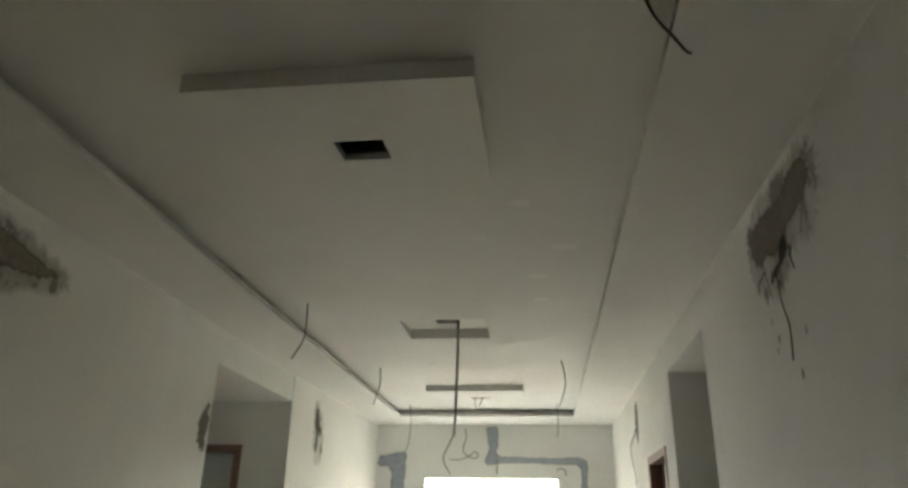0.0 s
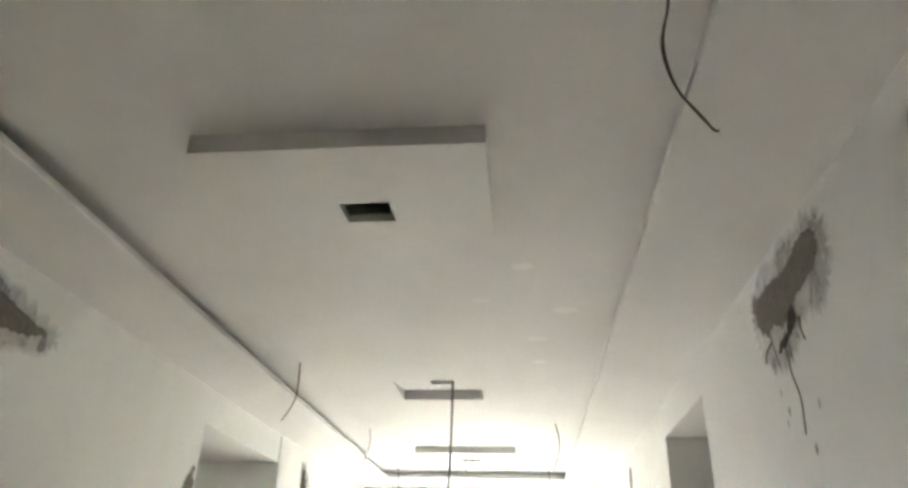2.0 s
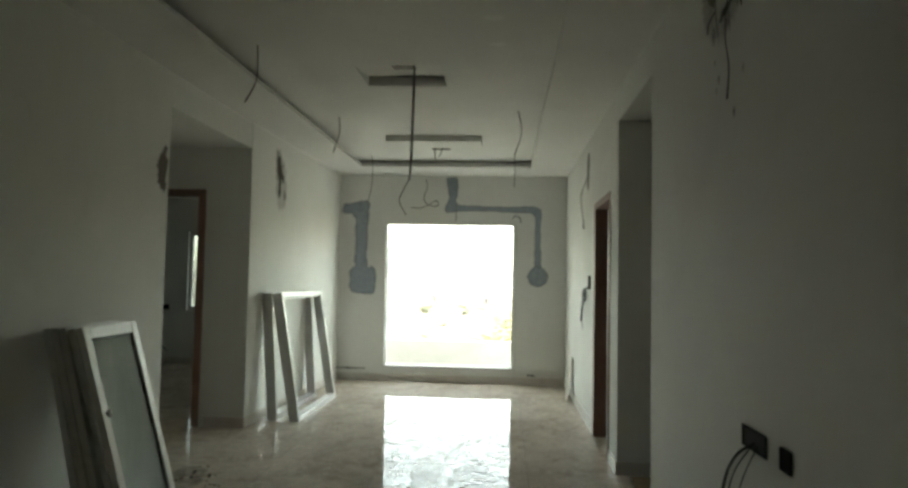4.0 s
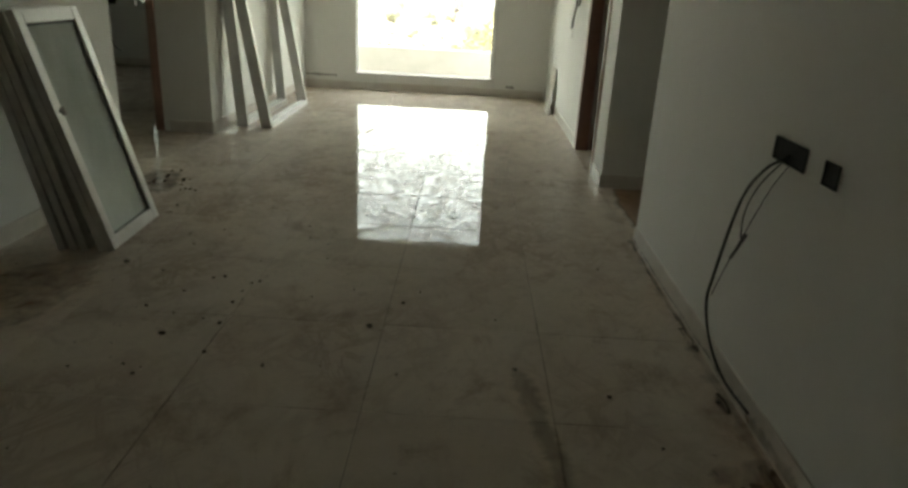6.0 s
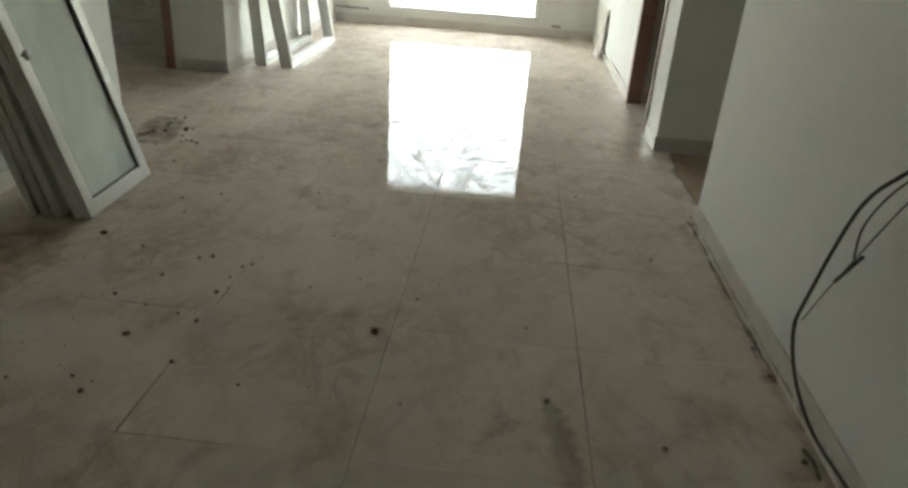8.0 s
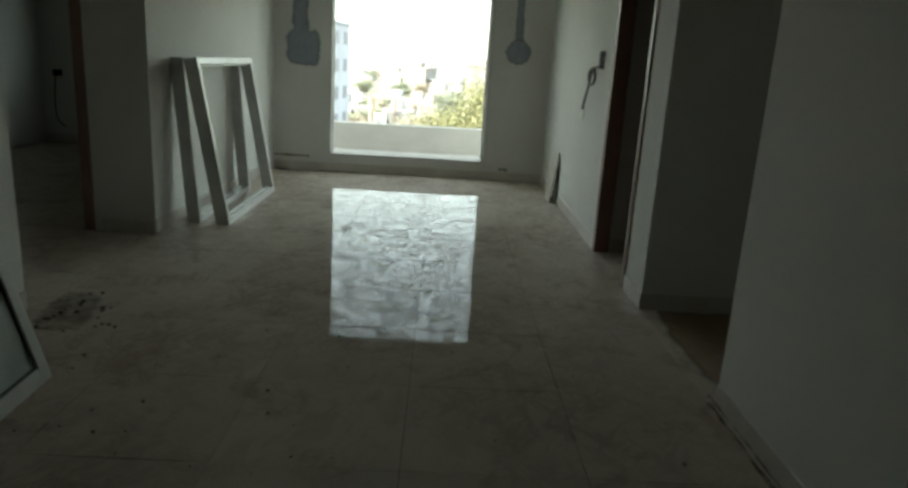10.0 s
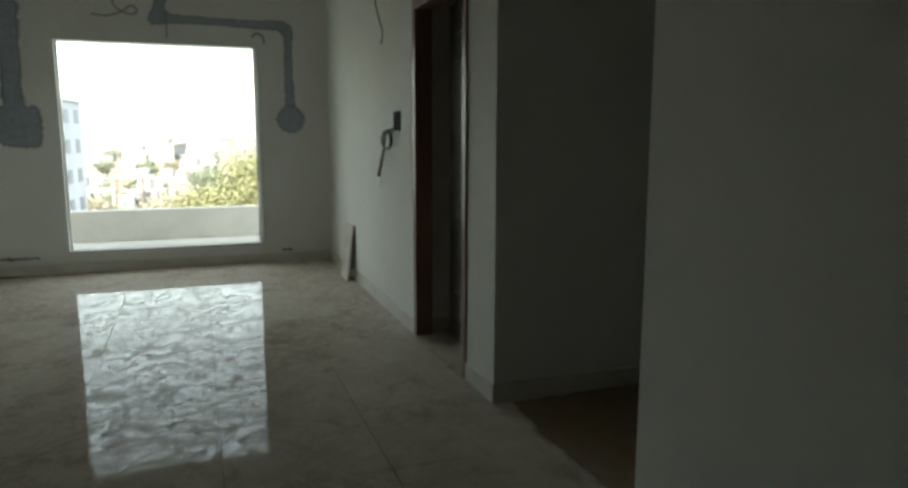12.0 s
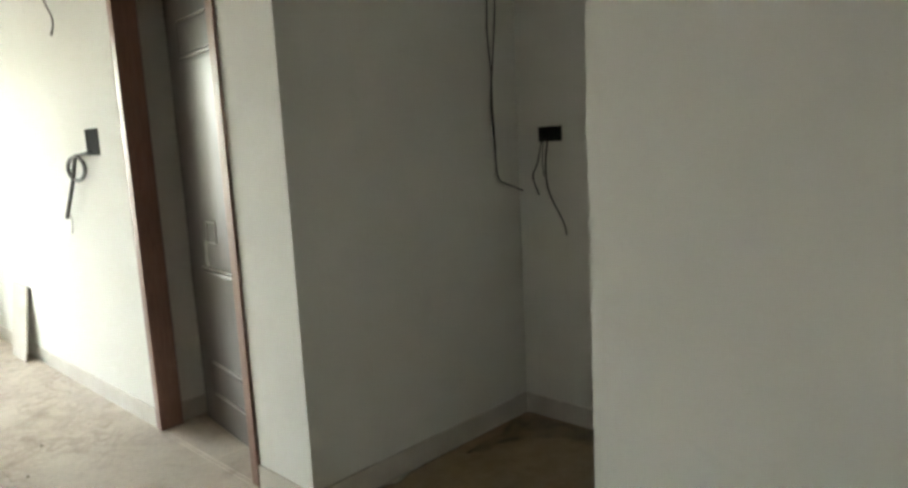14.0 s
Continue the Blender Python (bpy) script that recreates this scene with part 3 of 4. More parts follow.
# ---- white open frames ----
def open_frame(name, xb, xt, y0, y1, rise, label):
    lean = math.atan2(xb - xt, rise)
    m = Matrix.Translation((xb, y0, 0.001)) @ Matrix.Rotation(-lean, 4, "Y")
    w, height, t, d = y1 - y0, rise / math.cos(lean), 0.052, 0.098
    ob = empty(name, label, "window frame", "frames leaning on the wall")
    for q in ((-d, 0, 0, t, 0, height), (-d, 0, w - t, w, 0, height), (-d, 0, t, w - t, height - t, height), (-d, 0, t, w - t, 0, t)):
        part("rail", boxes(q, bevel=0.004, turn=m), WHITE_ALU, ob)
    part("track", boxes((-d * 0.55, -d * 0.45, t, w - t, t, t + 0.012), (-d * 0.55, -d * 0.45, t, w - t, height - t - 0.012, height - t), turn=m), WHITE_ALU, ob)
    return ob


open_frame("window_frame", -1.238, -1.445, 9.14, 10.60, 1.22, "white aluminium window frame without glass leaning on another")
open_frame("window_frame", -1.462, -1.548, 9.16, 10.58, 1.215, "white aluminium window frame without glass leaning on the wall")

# ---- small slab leaning at the right wall ----
lean = math.atan2(0.062, 0.49)
m = Matrix.Translation((1.420, 10.79, 0.001)) @ Matrix.Rotation(lean, 4, "Y")
thing("spare_tile", boxes((0, 0.010, 0, 0.30, 0, 0.49), bevel=0.001, turn=m), SKIRT, "off-white spare tile leaning against the wall", "tile")


# ---- boxes in the walls with loose cables ----
def wall_box(name, on_wall, u0, u1, v0, v1, label):
    """A metal box laid on the wall face: a rim, a back plate and two lugs, near-black for the shade of its hollow."""
    ob = empty(name, label, "junction box")
    t = 0.005

    def plate(a, b, c, d, h0, h1):
        bm = bmesh.new()
        q = [on_wall(u, v, h) for h in (h0, h1) for u, v in ((a, c), (b, c), (b, d), (a, d))]
        vs = [bm.verts.new(p) for p in q]
        for f in ((0, 1, 2, 3), (4, 5, 6, 7), (0, 1, 5, 4), (1, 2, 6, 5), (2, 3, 7, 6), (3, 0, 4, 7)):
            bm.faces.new([vs[i] for i in f])
        bmesh.ops.recalc_face_normals(bm, faces=bm.faces)
        return bm

    part("back_plate", plate(u0, u1, v0, v1, 0.0, 0.0015), BOX_SHADE, ob)
    for q in ((u0, u0 + t, v0, v1), (u1 - t, u1, v0, v1), (u0 + t, u1 - t, v0, v0 + t), (u0 + t, u1 - t, v1 - t, v1)):
        part("rim", plate(*q, 0.0015, 0.006), BOX_SHADE, ob)
    return ob


def cable(name, label, radius, *lines, mat=None, taper=1.0):
    if len(lines) == 1:
        return thing(name, tubes(radius, *lines, taper=taper), mat or CABLE, label, "cable", smooth=True)
    ob = empty(name, label, "cable")
    for q in lines:
        part("strand", tubes(radius, q, taper=taper), mat or CABLE, ob, smooth=True)
    return ob


wall_box("socket_box", on_right, 4.812, 5.028, 0.831, 0.900, "empty metal socket box, its hollow painted near-black")
wall_box("switch_box", on_right, 4.622, 4.702, 0.831, 0.896, "small empty metal switch box, its hollow painted near-black")
cable("hanging_cable", "thick black cable hanging from the socket box to the floor", 0.0055,
      [(RX - 0.004, 4.915, 0.86), (RX - 0.05, 4.965, 0.80), (RX - 0.05, 5.095, 0.66), (RX - 0.05, 5.200, 0.36), (RX - 0.05, 5.220, 0.235), (RX - 0.045, 5.135, 0.125), (RX - 0.035, 4.985, 0.06), (RX - 0.03, 4.765, 0.066)])
cable("hanging_wire", "thin dark wire hanging beside a thick cable", 0.0022,
      [(RX - 0.004, 4.885, 0.855), (RX - 0.03, 4.945, 0.74), (RX - 0.04, 5.045, 0.56), (RX - 0.045, 5.135, 0.40), (RX - 0.045, 5.200, 0.28)])
cable("hanging_wire", "thin wire with a taped end", 0.0055, [(RX - 0.038, 5.025, 0.57), (RX - 0.042, 5.065, 0.51), (RX - 0.045, 5.100, 0.46)])
cable("hanging_wire", "thin dark wire hanging beside a thick cable", 0.0028,
      [(RX - 0.004, 4.925, 0.855), (RX - 0.045, 4.985, 0.75), (RX - 0.05, 5.045, 0.64), (RX - 0.042, 5.055, 0.55)])

wall_box("switch_box", on_right, 9.295, 9.45, 1.308, 1.436, "empty metal switch box beside the door, its hollow painted near-black")
coil = [(RX - 0.004, 9.40, 1.325)] + [(RX - 0.03, 9.56 + 0.12 * math.sin(a), 1.245 + 0.060 * math.cos(a)) for a in [0.2 + 0.55 * k for k in range(12)]] + \
       [(RX - 0.035, 9.62, 1.18), (RX - 0.04, 9.67, 1.10), (RX - 0.035, 9.78, 0.985)]
cable("cable_loop", "black cable tied in a loop below the switch box", 0.010, coil)
cable("hanging_wire", "thin grey wire end below the cable loop", 0.0025, [(RX - 0.035, 9.76, 1.03), (RX - 0.03, 9.72, 0.97), (RX - 0.025, 9.76, 0.90)], mat=WIRE_GREY)
cable("hanging_wire", "loose wire hooked high on the wall", 0.0045, [(RX - 0.004, 9.55, 2.46), (RX - 0.03, 9.57, 2.36), (RX - 0.05, 9.75, 2.26), (RX - 0.05, 9.65, 2.08), (RX - 0.04, 9.59, 1.98), (RX - 0.04, 9.63, 1.91), (RX - 0.03, 9.67, 1.93)], mat=WIRE_GREY)


def on_back(u, v, h):
    return Vector((PBACK - 0.001 - h, u, v))


wall_box("socket_box", on_back, 7.466, 7.585, 1.270, 1.334, "empty metal socket box on the passage wall, its hollow painted near-black")
cable("hanging_wire", "black wires hanging from a socket box", 0.0042, [(PBACK - 0.005, 7.537, 1.285), (PBACK - 0.04, 7.527, 1.18), (PBACK - 0.05, 7.507, 1.06), (PBACK - 0.035, 7.447, 0.93), (PBACK - 0.03, 7.432, 0.87)])
cable("hanging_wire", "black wires hanging from a socket box", 0.0032, [(PBACK - 0.005, 7.567, 1.285), (PBACK - 0.03, 7.577, 1.18), (PBACK - 0.04, 7.597, 1.12), (PBACK - 0.04, 7.567, 1.04)])
cable("hanging_wire", "black wires hanging from a socket box", 0.0025, [(PBACK - 0.005, 7.557, 1.285), (PBACK - 0.035, 7.547, 1.2), (PBACK - 0.04, 7.537, 1.12)])
cable("hanging_wire", "twin black wire hanging in the passage corner", 0.0036,
      [(2.550, 7.70, 2.30), (2.537, 7.685, 2.05), (2.522, 7.68, 1.90), (2.512, 7.68, 1.74), (2.527, 7.68, 1.56), (2.517, 7.68, 1.44), (2.527, 7.675, 1.24), (2.547, 7.675, 1.12), (2.64, 7.675, 1.08), (2.71, 7.675, 1.055)],
      [(2.570, 7.70, 2.30), (2.567, 7.685, 2.05), (2.572, 7.68, 1.90), (2.557, 7.68, 1.74), (2.532, 7.68, 1.56), (2.527, 7.68, 1.44), (2.537, 7.68, 1.24)])

# ---- lamp wires from the ceiling ----
cable("ceiling_wire", "brown twin wire hanging loose from the ceiling", 0.0024,
      [(0.842, 3.75, CENTRE + 0.01), (0.842, 3.75, 2.78), (0.846, 3.75, 2.70), (0.818, 3.75, 2.58), (0.832, 3.75, 2.47), (0.875, 3.75, 2.39), (0.895, 3.75, 2.355), (0.905, 3.75, 2.352)],
      [(0.848, 3.752, CENTRE + 0.01), (0.852, 3.752, 2.78), (0.843, 3.752, 2.69), (0.822, 3.752, 2.58), (0.836, 3.752, 2.465), (0.88, 3.752, 2.38)], mat=WIRE)
cable("ceiling_wire", "thin wire hanging loose from the ceiling", 0.0048, [(-0.955, 6.95, CENTRE + 0.01), (-0.950, 6.95, 2.75), (-0.96, 6.95, 2.63), (-1.025, 6.94, 2.50)], mat=WIRE)
cable("ceiling_wire", "thin wire hanging loose from the ceiling", 0.005, [(-0.89, 8.95, CENTRE + 0.01), (-0.88, 8.95, 2.75), (-0.90, 8.95, 2.66), (-0.93, 8.93, 2.54)], mat=WIRE_GREY)
cable("ceiling_wire", "thin wire hanging loose from the ceiling", 0.005, [(0.78, 8.71, CENTRE + 0.01), (0.81, 8.71, 2.74), (0.80, 8.71, 2.62), (0.75, 8.69, 2.48)], mat=WIRE_GREY)
cable("ceiling_wire", "thin wire hanging loose from the ceiling", 0.005, [(-0.97, 11.0, CENTRE + 0.01), (-0.95, 11.0, 2.70), (-0.97, 11.0, 2.45), (-1.01, 10.98, 2.3)], mat=WIRE_GREY)
cable("ceiling_wire", "thin wire hanging loose from the ceiling", 0.005, [(0.78, 10.9, CENTRE + 0.01), (0.79, 10.9, 2.70), (0.78, 10.9, 2.50)], mat=WIRE_GREY)
cable("lamp_flex", "long grey lamp flex hanging from the ceiling cut-out", 0.009, [(0.005, 7.50, 3.02), (0.008, 7.50, 2.9), (0.006, 7.50, 2.6), (0.0, 7.50, 2.27), (-0.01, 7.50, 2.08)], mat=WIRE_GREY)
cable("lamp_wire", "thin wire ends below a lamp flex", 0.004, [(-0.01, 7.50, 2.09), (-0.05, 7.50, 2.01), (-0.08, 7.50, 1.93), (-0.03, 7.50, 1.83)], mat=WIRE)
cable("lamp_wire", "short wire ends below a ceiling cut-out", 0.005, [(-0.12, 10.42, 2.97), (-0.13, 10.42, 2.80), (-0.11, 10.42, 2.73)], [(-0.03, 10.46, 2.97), (-0.06, 10.46, 2.83), (-0.09, 10.46, 2.78)], mat=WIRE_GREY)
cable("wire_coil", "loose grey wire coiled above the balcony opening", 0.007,
      [(-0.40, FY - 0.005, 2.74), (-0.38, FY - 0.04, 2.62), (-0.42, FY - 0.05, 2.50), (-0.40, FY - 0.05, 2.42), (-0.28, FY - 0.06, 2.36), (-0.22, FY - 0.05, 2.40), (-0.27, FY - 0.05, 2.44), (-0.36, FY - 0.05, 2.38), (-0.48, FY - 0.05, 2.34), (-0.60, FY - 0.05, 2.35)], mat=WIRE_GREY)
cable("wall_wire", "short wire end above the balcony opening", 0.007, [(0.015, FY - 0.004, 2.42), (0.02, FY - 0.03, 2.3), (0.015, FY - 0.03, 2.17)], mat=WIRE_GREY)
cable("wall_wire", "hooked wire end beside the balcony opening", 0.008, [(0.78, FY - 0.004, 2.22), (0.82, FY - 0.04, 2.25), (0.88, FY - 0.04, 2.22), (0.89, FY - 0.03, 2.16)], mat=WIRE_GREY)


# ---- chased and patched plaster ----
def repair(name, on_wall, outline, mat, rough, depth, seed, label, fade=0.03):
    return thing(name, blotch(on_wall, outline, rough, depth, seed, fade=fade), mat, label, "plaster patch")


# near right wall
repair("mortar_smear", on_right, [(4.73, 2.72), (4.70, 2.60), (4.76, 2.46), (4.88, 2.42), (5.0, 2.44), (5.10, 2.37), (5.24, 2.32), (5.36, 2.35), (5.48, 2.44), (5.52, 2.60), (5.40, 2.73), (5.0, 2.75)], WASH, 0.02, 0.001, 3, "thin smeared mortar round a wall patch", 0.06)
repair("mortar_patch", on_right, [(4.79, 2.68), (4.77, 2.60), (4.86, 2.545), (5.03, 2.52), (5.09, 2.47), (5.20, 2.47), (5.28, 2.50), (5.38, 2.49), (5.45, 2.56), (5.43, 2.65), (5.28, 2.68), (5.10, 2.65), (4.95, 2.69)], MORTAR, 0.008, 0.002, 4, "brown mortar patch over a chased wall", 0.045)
repair("broken_plaster", on_right, [(5.08, 2.51), (5.06, 2.45), (5.13, 2.41), (5.21, 2.39), (5.28, 2.385), (5.26, 2.42), (5.17, 2.44), (5.13, 2.50)], SOOT, 0.006, 0.004, 5, "dark broken hole in the plaster")
for k, (u, v, r) in enumerate(((5.36, 2.36, 0.03), (5.35, 2.25, 0.012), (5.30, 2.17, 0.014), (5.02, 2.13, 0.014), (5.12, 2.0, 0.014), (5.33, 2.13, 0.010))):
    thing("mortar_splash", blotch(on_right, [(u + r * math.cos(a), v + 1.3 * r * math.sin(a)) for a in (0.3, 1.3, 2.2, 3.3, 4.4, 5.4)], 0.003, 0.0012, 70 + k, fade=0.015), WASH, "small dry mortar splash on the wall", "plaster patch")
cable("wall_wire", "brown wire hanging from broken plaster", 0.0028, [(RX - 0.006, 5.19, 2.37), (RX - 0.02, 5.16, 2.28), (RX - 0.02, 5.12, 2.17), (RX - 0.02, 5.14, 2.05)], mat=WIRE)
cable("wall_wire", "short wire end in broken plaster", 0.003, [(RX - 0.006, 5.02, 2.44), (RX - 0.02, 5.00, 2.39), (RX - 0.02, 4.98, 2.34)], mat=WIRE)
cable("wall_wire", "short wire end in broken plaster", 0.003, [(RX - 0.006, 5.34, 2.45), (RX - 0.015, 5.39, 2.42), (RX - 0.01, 5.42, 2.39)], mat=WIRE)
# left wall, near and beyond the opening
repair("mortar_smear", on_left, [(4.8, 2.70), (5.2, 2.66), (5.50, 2.57), (5.45, 2.47), (5.05, 2.38), (4.7, 2.43)], WASH, 0.02, 0.001, 6, "thin smeared mortar round a wall patch", 0.06)
repair("mortar_patch", on_left, [(4.70, 2.66), (4.95, 2.64), (5.15, 2.605), (5.41, 2.56), (5.40, 2.525), (5.24, 2.485), (5.06, 2.50), (4.75, 2.54)], MORTAR, 0.008, 0.002, 7, "brown mortar patch over a chased wall", 0.045)
repair("mortar_patch", on_left, [(7.19, 2.25), (7.20, 1.97), (7.13, 1.96), (7.06, 2.04), (7.08, 2.17), (7.14, 2.23)], MORTAR, 0.02, 0.002, 8, "brown mortar patch at the edge of an opening", 0.05)
repair("mortar_patch", on_left, [(9.46, 2.60), (9.54, 2.59), (9.59, 2.48), (9.66, 2.41), (9.65, 2.34), (9.58, 2.37), (9.565, 2.21), (9.51, 2.20), (9.50, 2.38), (9.44, 2.44)], SOOT, 0.012, 0.002, 9, "dark broken chase in the plaster", 0.045)
repair("mortar_patch", on_left, [(9.66, 2.27), (9.72, 2.26), (9.72, 2.19), (9.67, 2.18)], MORTAR, 0.008, 0.002, 10, "small brown mortar patch")
repair("mortar_smear", on_left, [(9.42, 2.66), (9.56, 2.65), (9.72, 2.42), (9.72, 2.12), (9.56, 2.06), (9.46, 2.20)], WASH, 0.02, 0.001, 11, "thin smeared mortar round a wall patch", 0.06)
repair("mortar_patch", on_right, [(9.46, 2.66), (9.62, 2.64), (9.66, 2.42), (9.58, 2.27), (9.50, 2.31), (9.44, 2.52)], MORTAR, 0.01, 0.002, 12, "brown mortar patch over a chased wall")
# far wall
repair("cement_patch", on_far, [(-1.53, 2.37), (-1.22, 2.42), (-1.20, 2.20), (-1.20, 1.58), (-1.09, 1.49), (-1.09, 1.21), (-1.18, 1.18), (-1.36, 1.19), (-1.41, 1.26), (-1.40, 1.46), (-1.345, 1.60), (-1.37, 2.22), (-1.52, 2.27)], CEMENT, 0.003, 0.0015, 13, "blue-grey cement patch over a filled pipe chase", 0.085)
repair("cement_patch", on_far, [(-0.12, 2.75), (0.02, 2.75), (0.03, 2.55), (0.035, 2.40), (0.40, 2.38), (0.80, 2.37), (1.05, 2.38), (1.12, 2.36), (1.155, 2.29), (1.155, 1.90), (1.16, 1.56), (1.09, 1.56), (1.085, 2.0), (1.065, 2.27), (0.80, 2.30), (0.30, 2.315), (0.05, 2.31), (-0.10, 2.29), (-0.13, 2.37), (-0.08, 2.48), (-0.10, 2.60)], CEMENT, 0.002, 0.0015, 14, "blue-grey cement patch over a filled pipe chase", 0.045)
repair("cement_patch", on_far, [(0.99, 1.45), (1.05, 1.54), (1.13, 1.57), (1.21, 1.53), (1.26, 1.45), (1.23, 1.36), (1.13, 1.31), (1.03, 1.35)], CEMENT, 0.002, 0.0026, 15, "round blue-grey cement patch", 0.06)
repair("mortar_patch", on_far, [(-1.60, 0.165), (-1.45, 0.175), (-1.20, 0.165), (-1.22, 0.15), (-1.50, 0.145)], MORTAR, 0.006, 0.003, 18, "dark broken line above the skirting")
repair("mortar_patch", on_far, [(1.0, 0.12), (1.04, 0.135), (1.10, 0.125), (1.08, 0.11)], MORTAR, 0.004, 0.003, 19, "small dark chip above the skirting")

# dirty foot of the near wall
repair("dirt_smear", lambda u, v, h: Vector((RX - 0.0095 - h, u, v)), [(4.1, 0.008), (4.8, 0.008), (5.4, 0.008), (6.5, 0.008), (6.5, 0.03), (5.6, 0.03), (5.0, 0.045), (4.6, 0.06), (4.1, 0.05)], BROWN_WASH, 0.006, 0.0006, 93, "brown splashed dirt on the skirting")


# side room
wall_box("socket_box", lambda u, v, h: Vector((u, 13.199 - h, v)), -4.66, -4.54, 0.83, 0.91, "socket box on the side room wall, its hollow painted near-black")
cable("hanging_cable", "black cable hanging from the side room socket box", 0.008, [(-4.62, 13.19, 0.84), (-4.63, 13.15, 0.6), (-4.62, 13.15, 0.3), (-4.5, 13.12, 0.2)])


# ---- crumbs and dirt on the floor ----
def crumb(x, y, r, seed):
    rng = random.Random(seed)
    bm = bmesh.new()
    bmesh.ops.create_icosphere(bm, subdivisions=1, radius=r)
    for v in bm.verts:
        v.co *= rng.uniform(0.6, 1.25)
        v.co.z *= 0.55
    low = min(v.co.z for v in bm.verts)
    bmesh.ops.translate(bm, verts=bm.verts, vec=(x, y, -low + 0.0005))
    return bm


spots = [(0.194, 5.326, 0.014), (-1.013, 5.847, 0.016), (1.069, 4.908, 0.010), (-0.563, 5.173, 0.014), (1.40, 4.476, 0.020), (1.365, 4.47, 0.009), (1.474, 4.547, 0.014), (1.183, 4.638, 0.009), (-0.723, 5.399, 0.011),
         (-0.559, 5.713, 0.010), (-0.515, 5.735, 0.010), (-0.348, 5.708, 0.008), (-0.54, 4.882, 0.009), (-0.361, 5.057, 0.009), (1.224, 6.092, 0.008), (-0.382, 5.282, 0.009), (-0.633, 5.562, 0.009), (-0.397, 5.478, 0.010), (-0.805, 6.124, 0.009), (1.44, 4.92, 0.010)]
rng = random.Random(5)
for k in range(46):
    spots.append((rng.gauss(-0.6, 0.45), rng.uniform(4.9, 7.2), rng.uniform(0.003, 0.008)))
for k in range(30):
    spots.append((rng.uniform(-1.2, 1.4), rng.uniform(4.2, 11.5), rng.uniform(0.003, 0.007)))
for k in range(24):
    spots.append((rng.gauss(-1.40, 0.10), rng.gauss(7.14, 0.13), rng.uniform(0.006, 0.014)))
for k, (x, y, r) in enumerate(spots):
    thing("mortar_crumb", crumb(x, y, r, k), DIRT, "small dark crumb of dry mortar on the floor", "debris", group="crumbs on the floor")
chip = bmesh.new()
tube(chip, [(1.455, 4.97, 0.006), (1.462, 4.92, 0.007), (1.458, 4.86, 0.005)], 0.006, 6, 4)
thing("mortar_lump", chip, DIRT, "dark elongated lump of dirt by the wall foot", "debris")


PUTTY = mottled("fresh_white_putty", (0.86, 0.85, 0.82), (0.83, 0.82, 0.79), 6, 50, 0.8, 0.001)


def on_floor(u, v, h):
    return Vector((u, v, 0.0006 + h))


def stain(outline, seed, label, depth=0.0005, mat=None, fade=0.06):
    return thing("floor_patch", blotch(on_floor, outline, 0.012, depth, seed, fade=fade), mat or BROWN_WASH, label, "stain")


stain([(0.765, 5.08), (0.815, 4.98), (0.85, 4.80), (0.875, 4.65), (0.895, 4.50), (0.905, 4.28), (0.845, 4.28), (0.83, 4.50), (0.80, 4.64), (0.775, 4.80), (0.74, 4.98)], 41, "brown dirt streak dragged along a tile joint", 0.0008, STREAK, 0.035)
stain([(-1.60, 7.52), (-1.42, 7.46), (-1.33, 7.20), (-1.30, 7.00), (-1.48, 6.99), (-1.58, 7.20)], 50, "dark swept dirt beside the opening", 0.0009, DARK_FILM)
# thin brown film on the camera's side of the sash stack
stain([(-1.46, 5.70), (-1.18, 5.84), (-1.06, 5.60), (-1.10, 5.20), (-1.35, 5.10), (-1.50, 5.35)], 53, "brown film on the floor before the leaning sashes")
# dirt plus painted shade: the edge follows the dim passage's opening
stain([(1.60, 7.67), (2.20, 7.69), (2.71, 7.69), (2.71, 6.57), (2.20, 6.57), (1.80, 6.57), (1.62, 6.64), (1.56, 7.10)], 46, "brown dirt and painted shade over the passage floor", 0.0005, DIRT_AND_SHADE, 0.07)
# dark brown film along both walls of the passage corner
stain([(2.20, 7.62), (2.50, 7.66), (2.69, 7.66), (2.69, 7.20), (2.60, 7.10), (2.52, 7.45)], 52, "dark brown patch along the passage corner", 0.0012, DARK_FILM, 0.05)
stain([(1.30, 4.56), (1.48, 4.62), (1.49, 4.40), (1.36, 4.36)], 43, "dark dirt heap smear by the wall foot")
stain([(1.445, 5.4), (1.488, 5.4), (1.488, 4.1), (1.46, 4.1), (1.455, 4.8)], 48, "dark dirt line along the wall foot")
stain([(1.472, 6.5), (1.489, 6.5), (1.489, 5.42), (1.475, 5.42)], 49, "dark dirt line along the wall foot")
for k, (x, y, r) in enumerate(((0.52, 5.50, 0.03), (0.60, 6.50, 0.035), (0.74, 6.05, 0.04), (0.62, 6.95, 0.03), (0.30, 5.9, 0.025))):
    thing("putty_spot", blotch(lambda u, v, h: Vector((u, v, CENTRE - 0.0005 - h)), [(x + 1.6 * r * math.cos(a), y + r * math.sin(a)) for a in (0.3, 1.3, 2.2, 3.3, 4.4, 5.4)], 0.004, 0.001, 60 + k, fade=0.012), PUTTY,
          "small white filler spot on the ceiling", "filler spot")


# ---- outdoors ----
thing("ground", boxes((-900, 900, 14.3, 2500, -9.6, -9.5)), GROUND, "dry brown open ground far below", "ground", "structure")


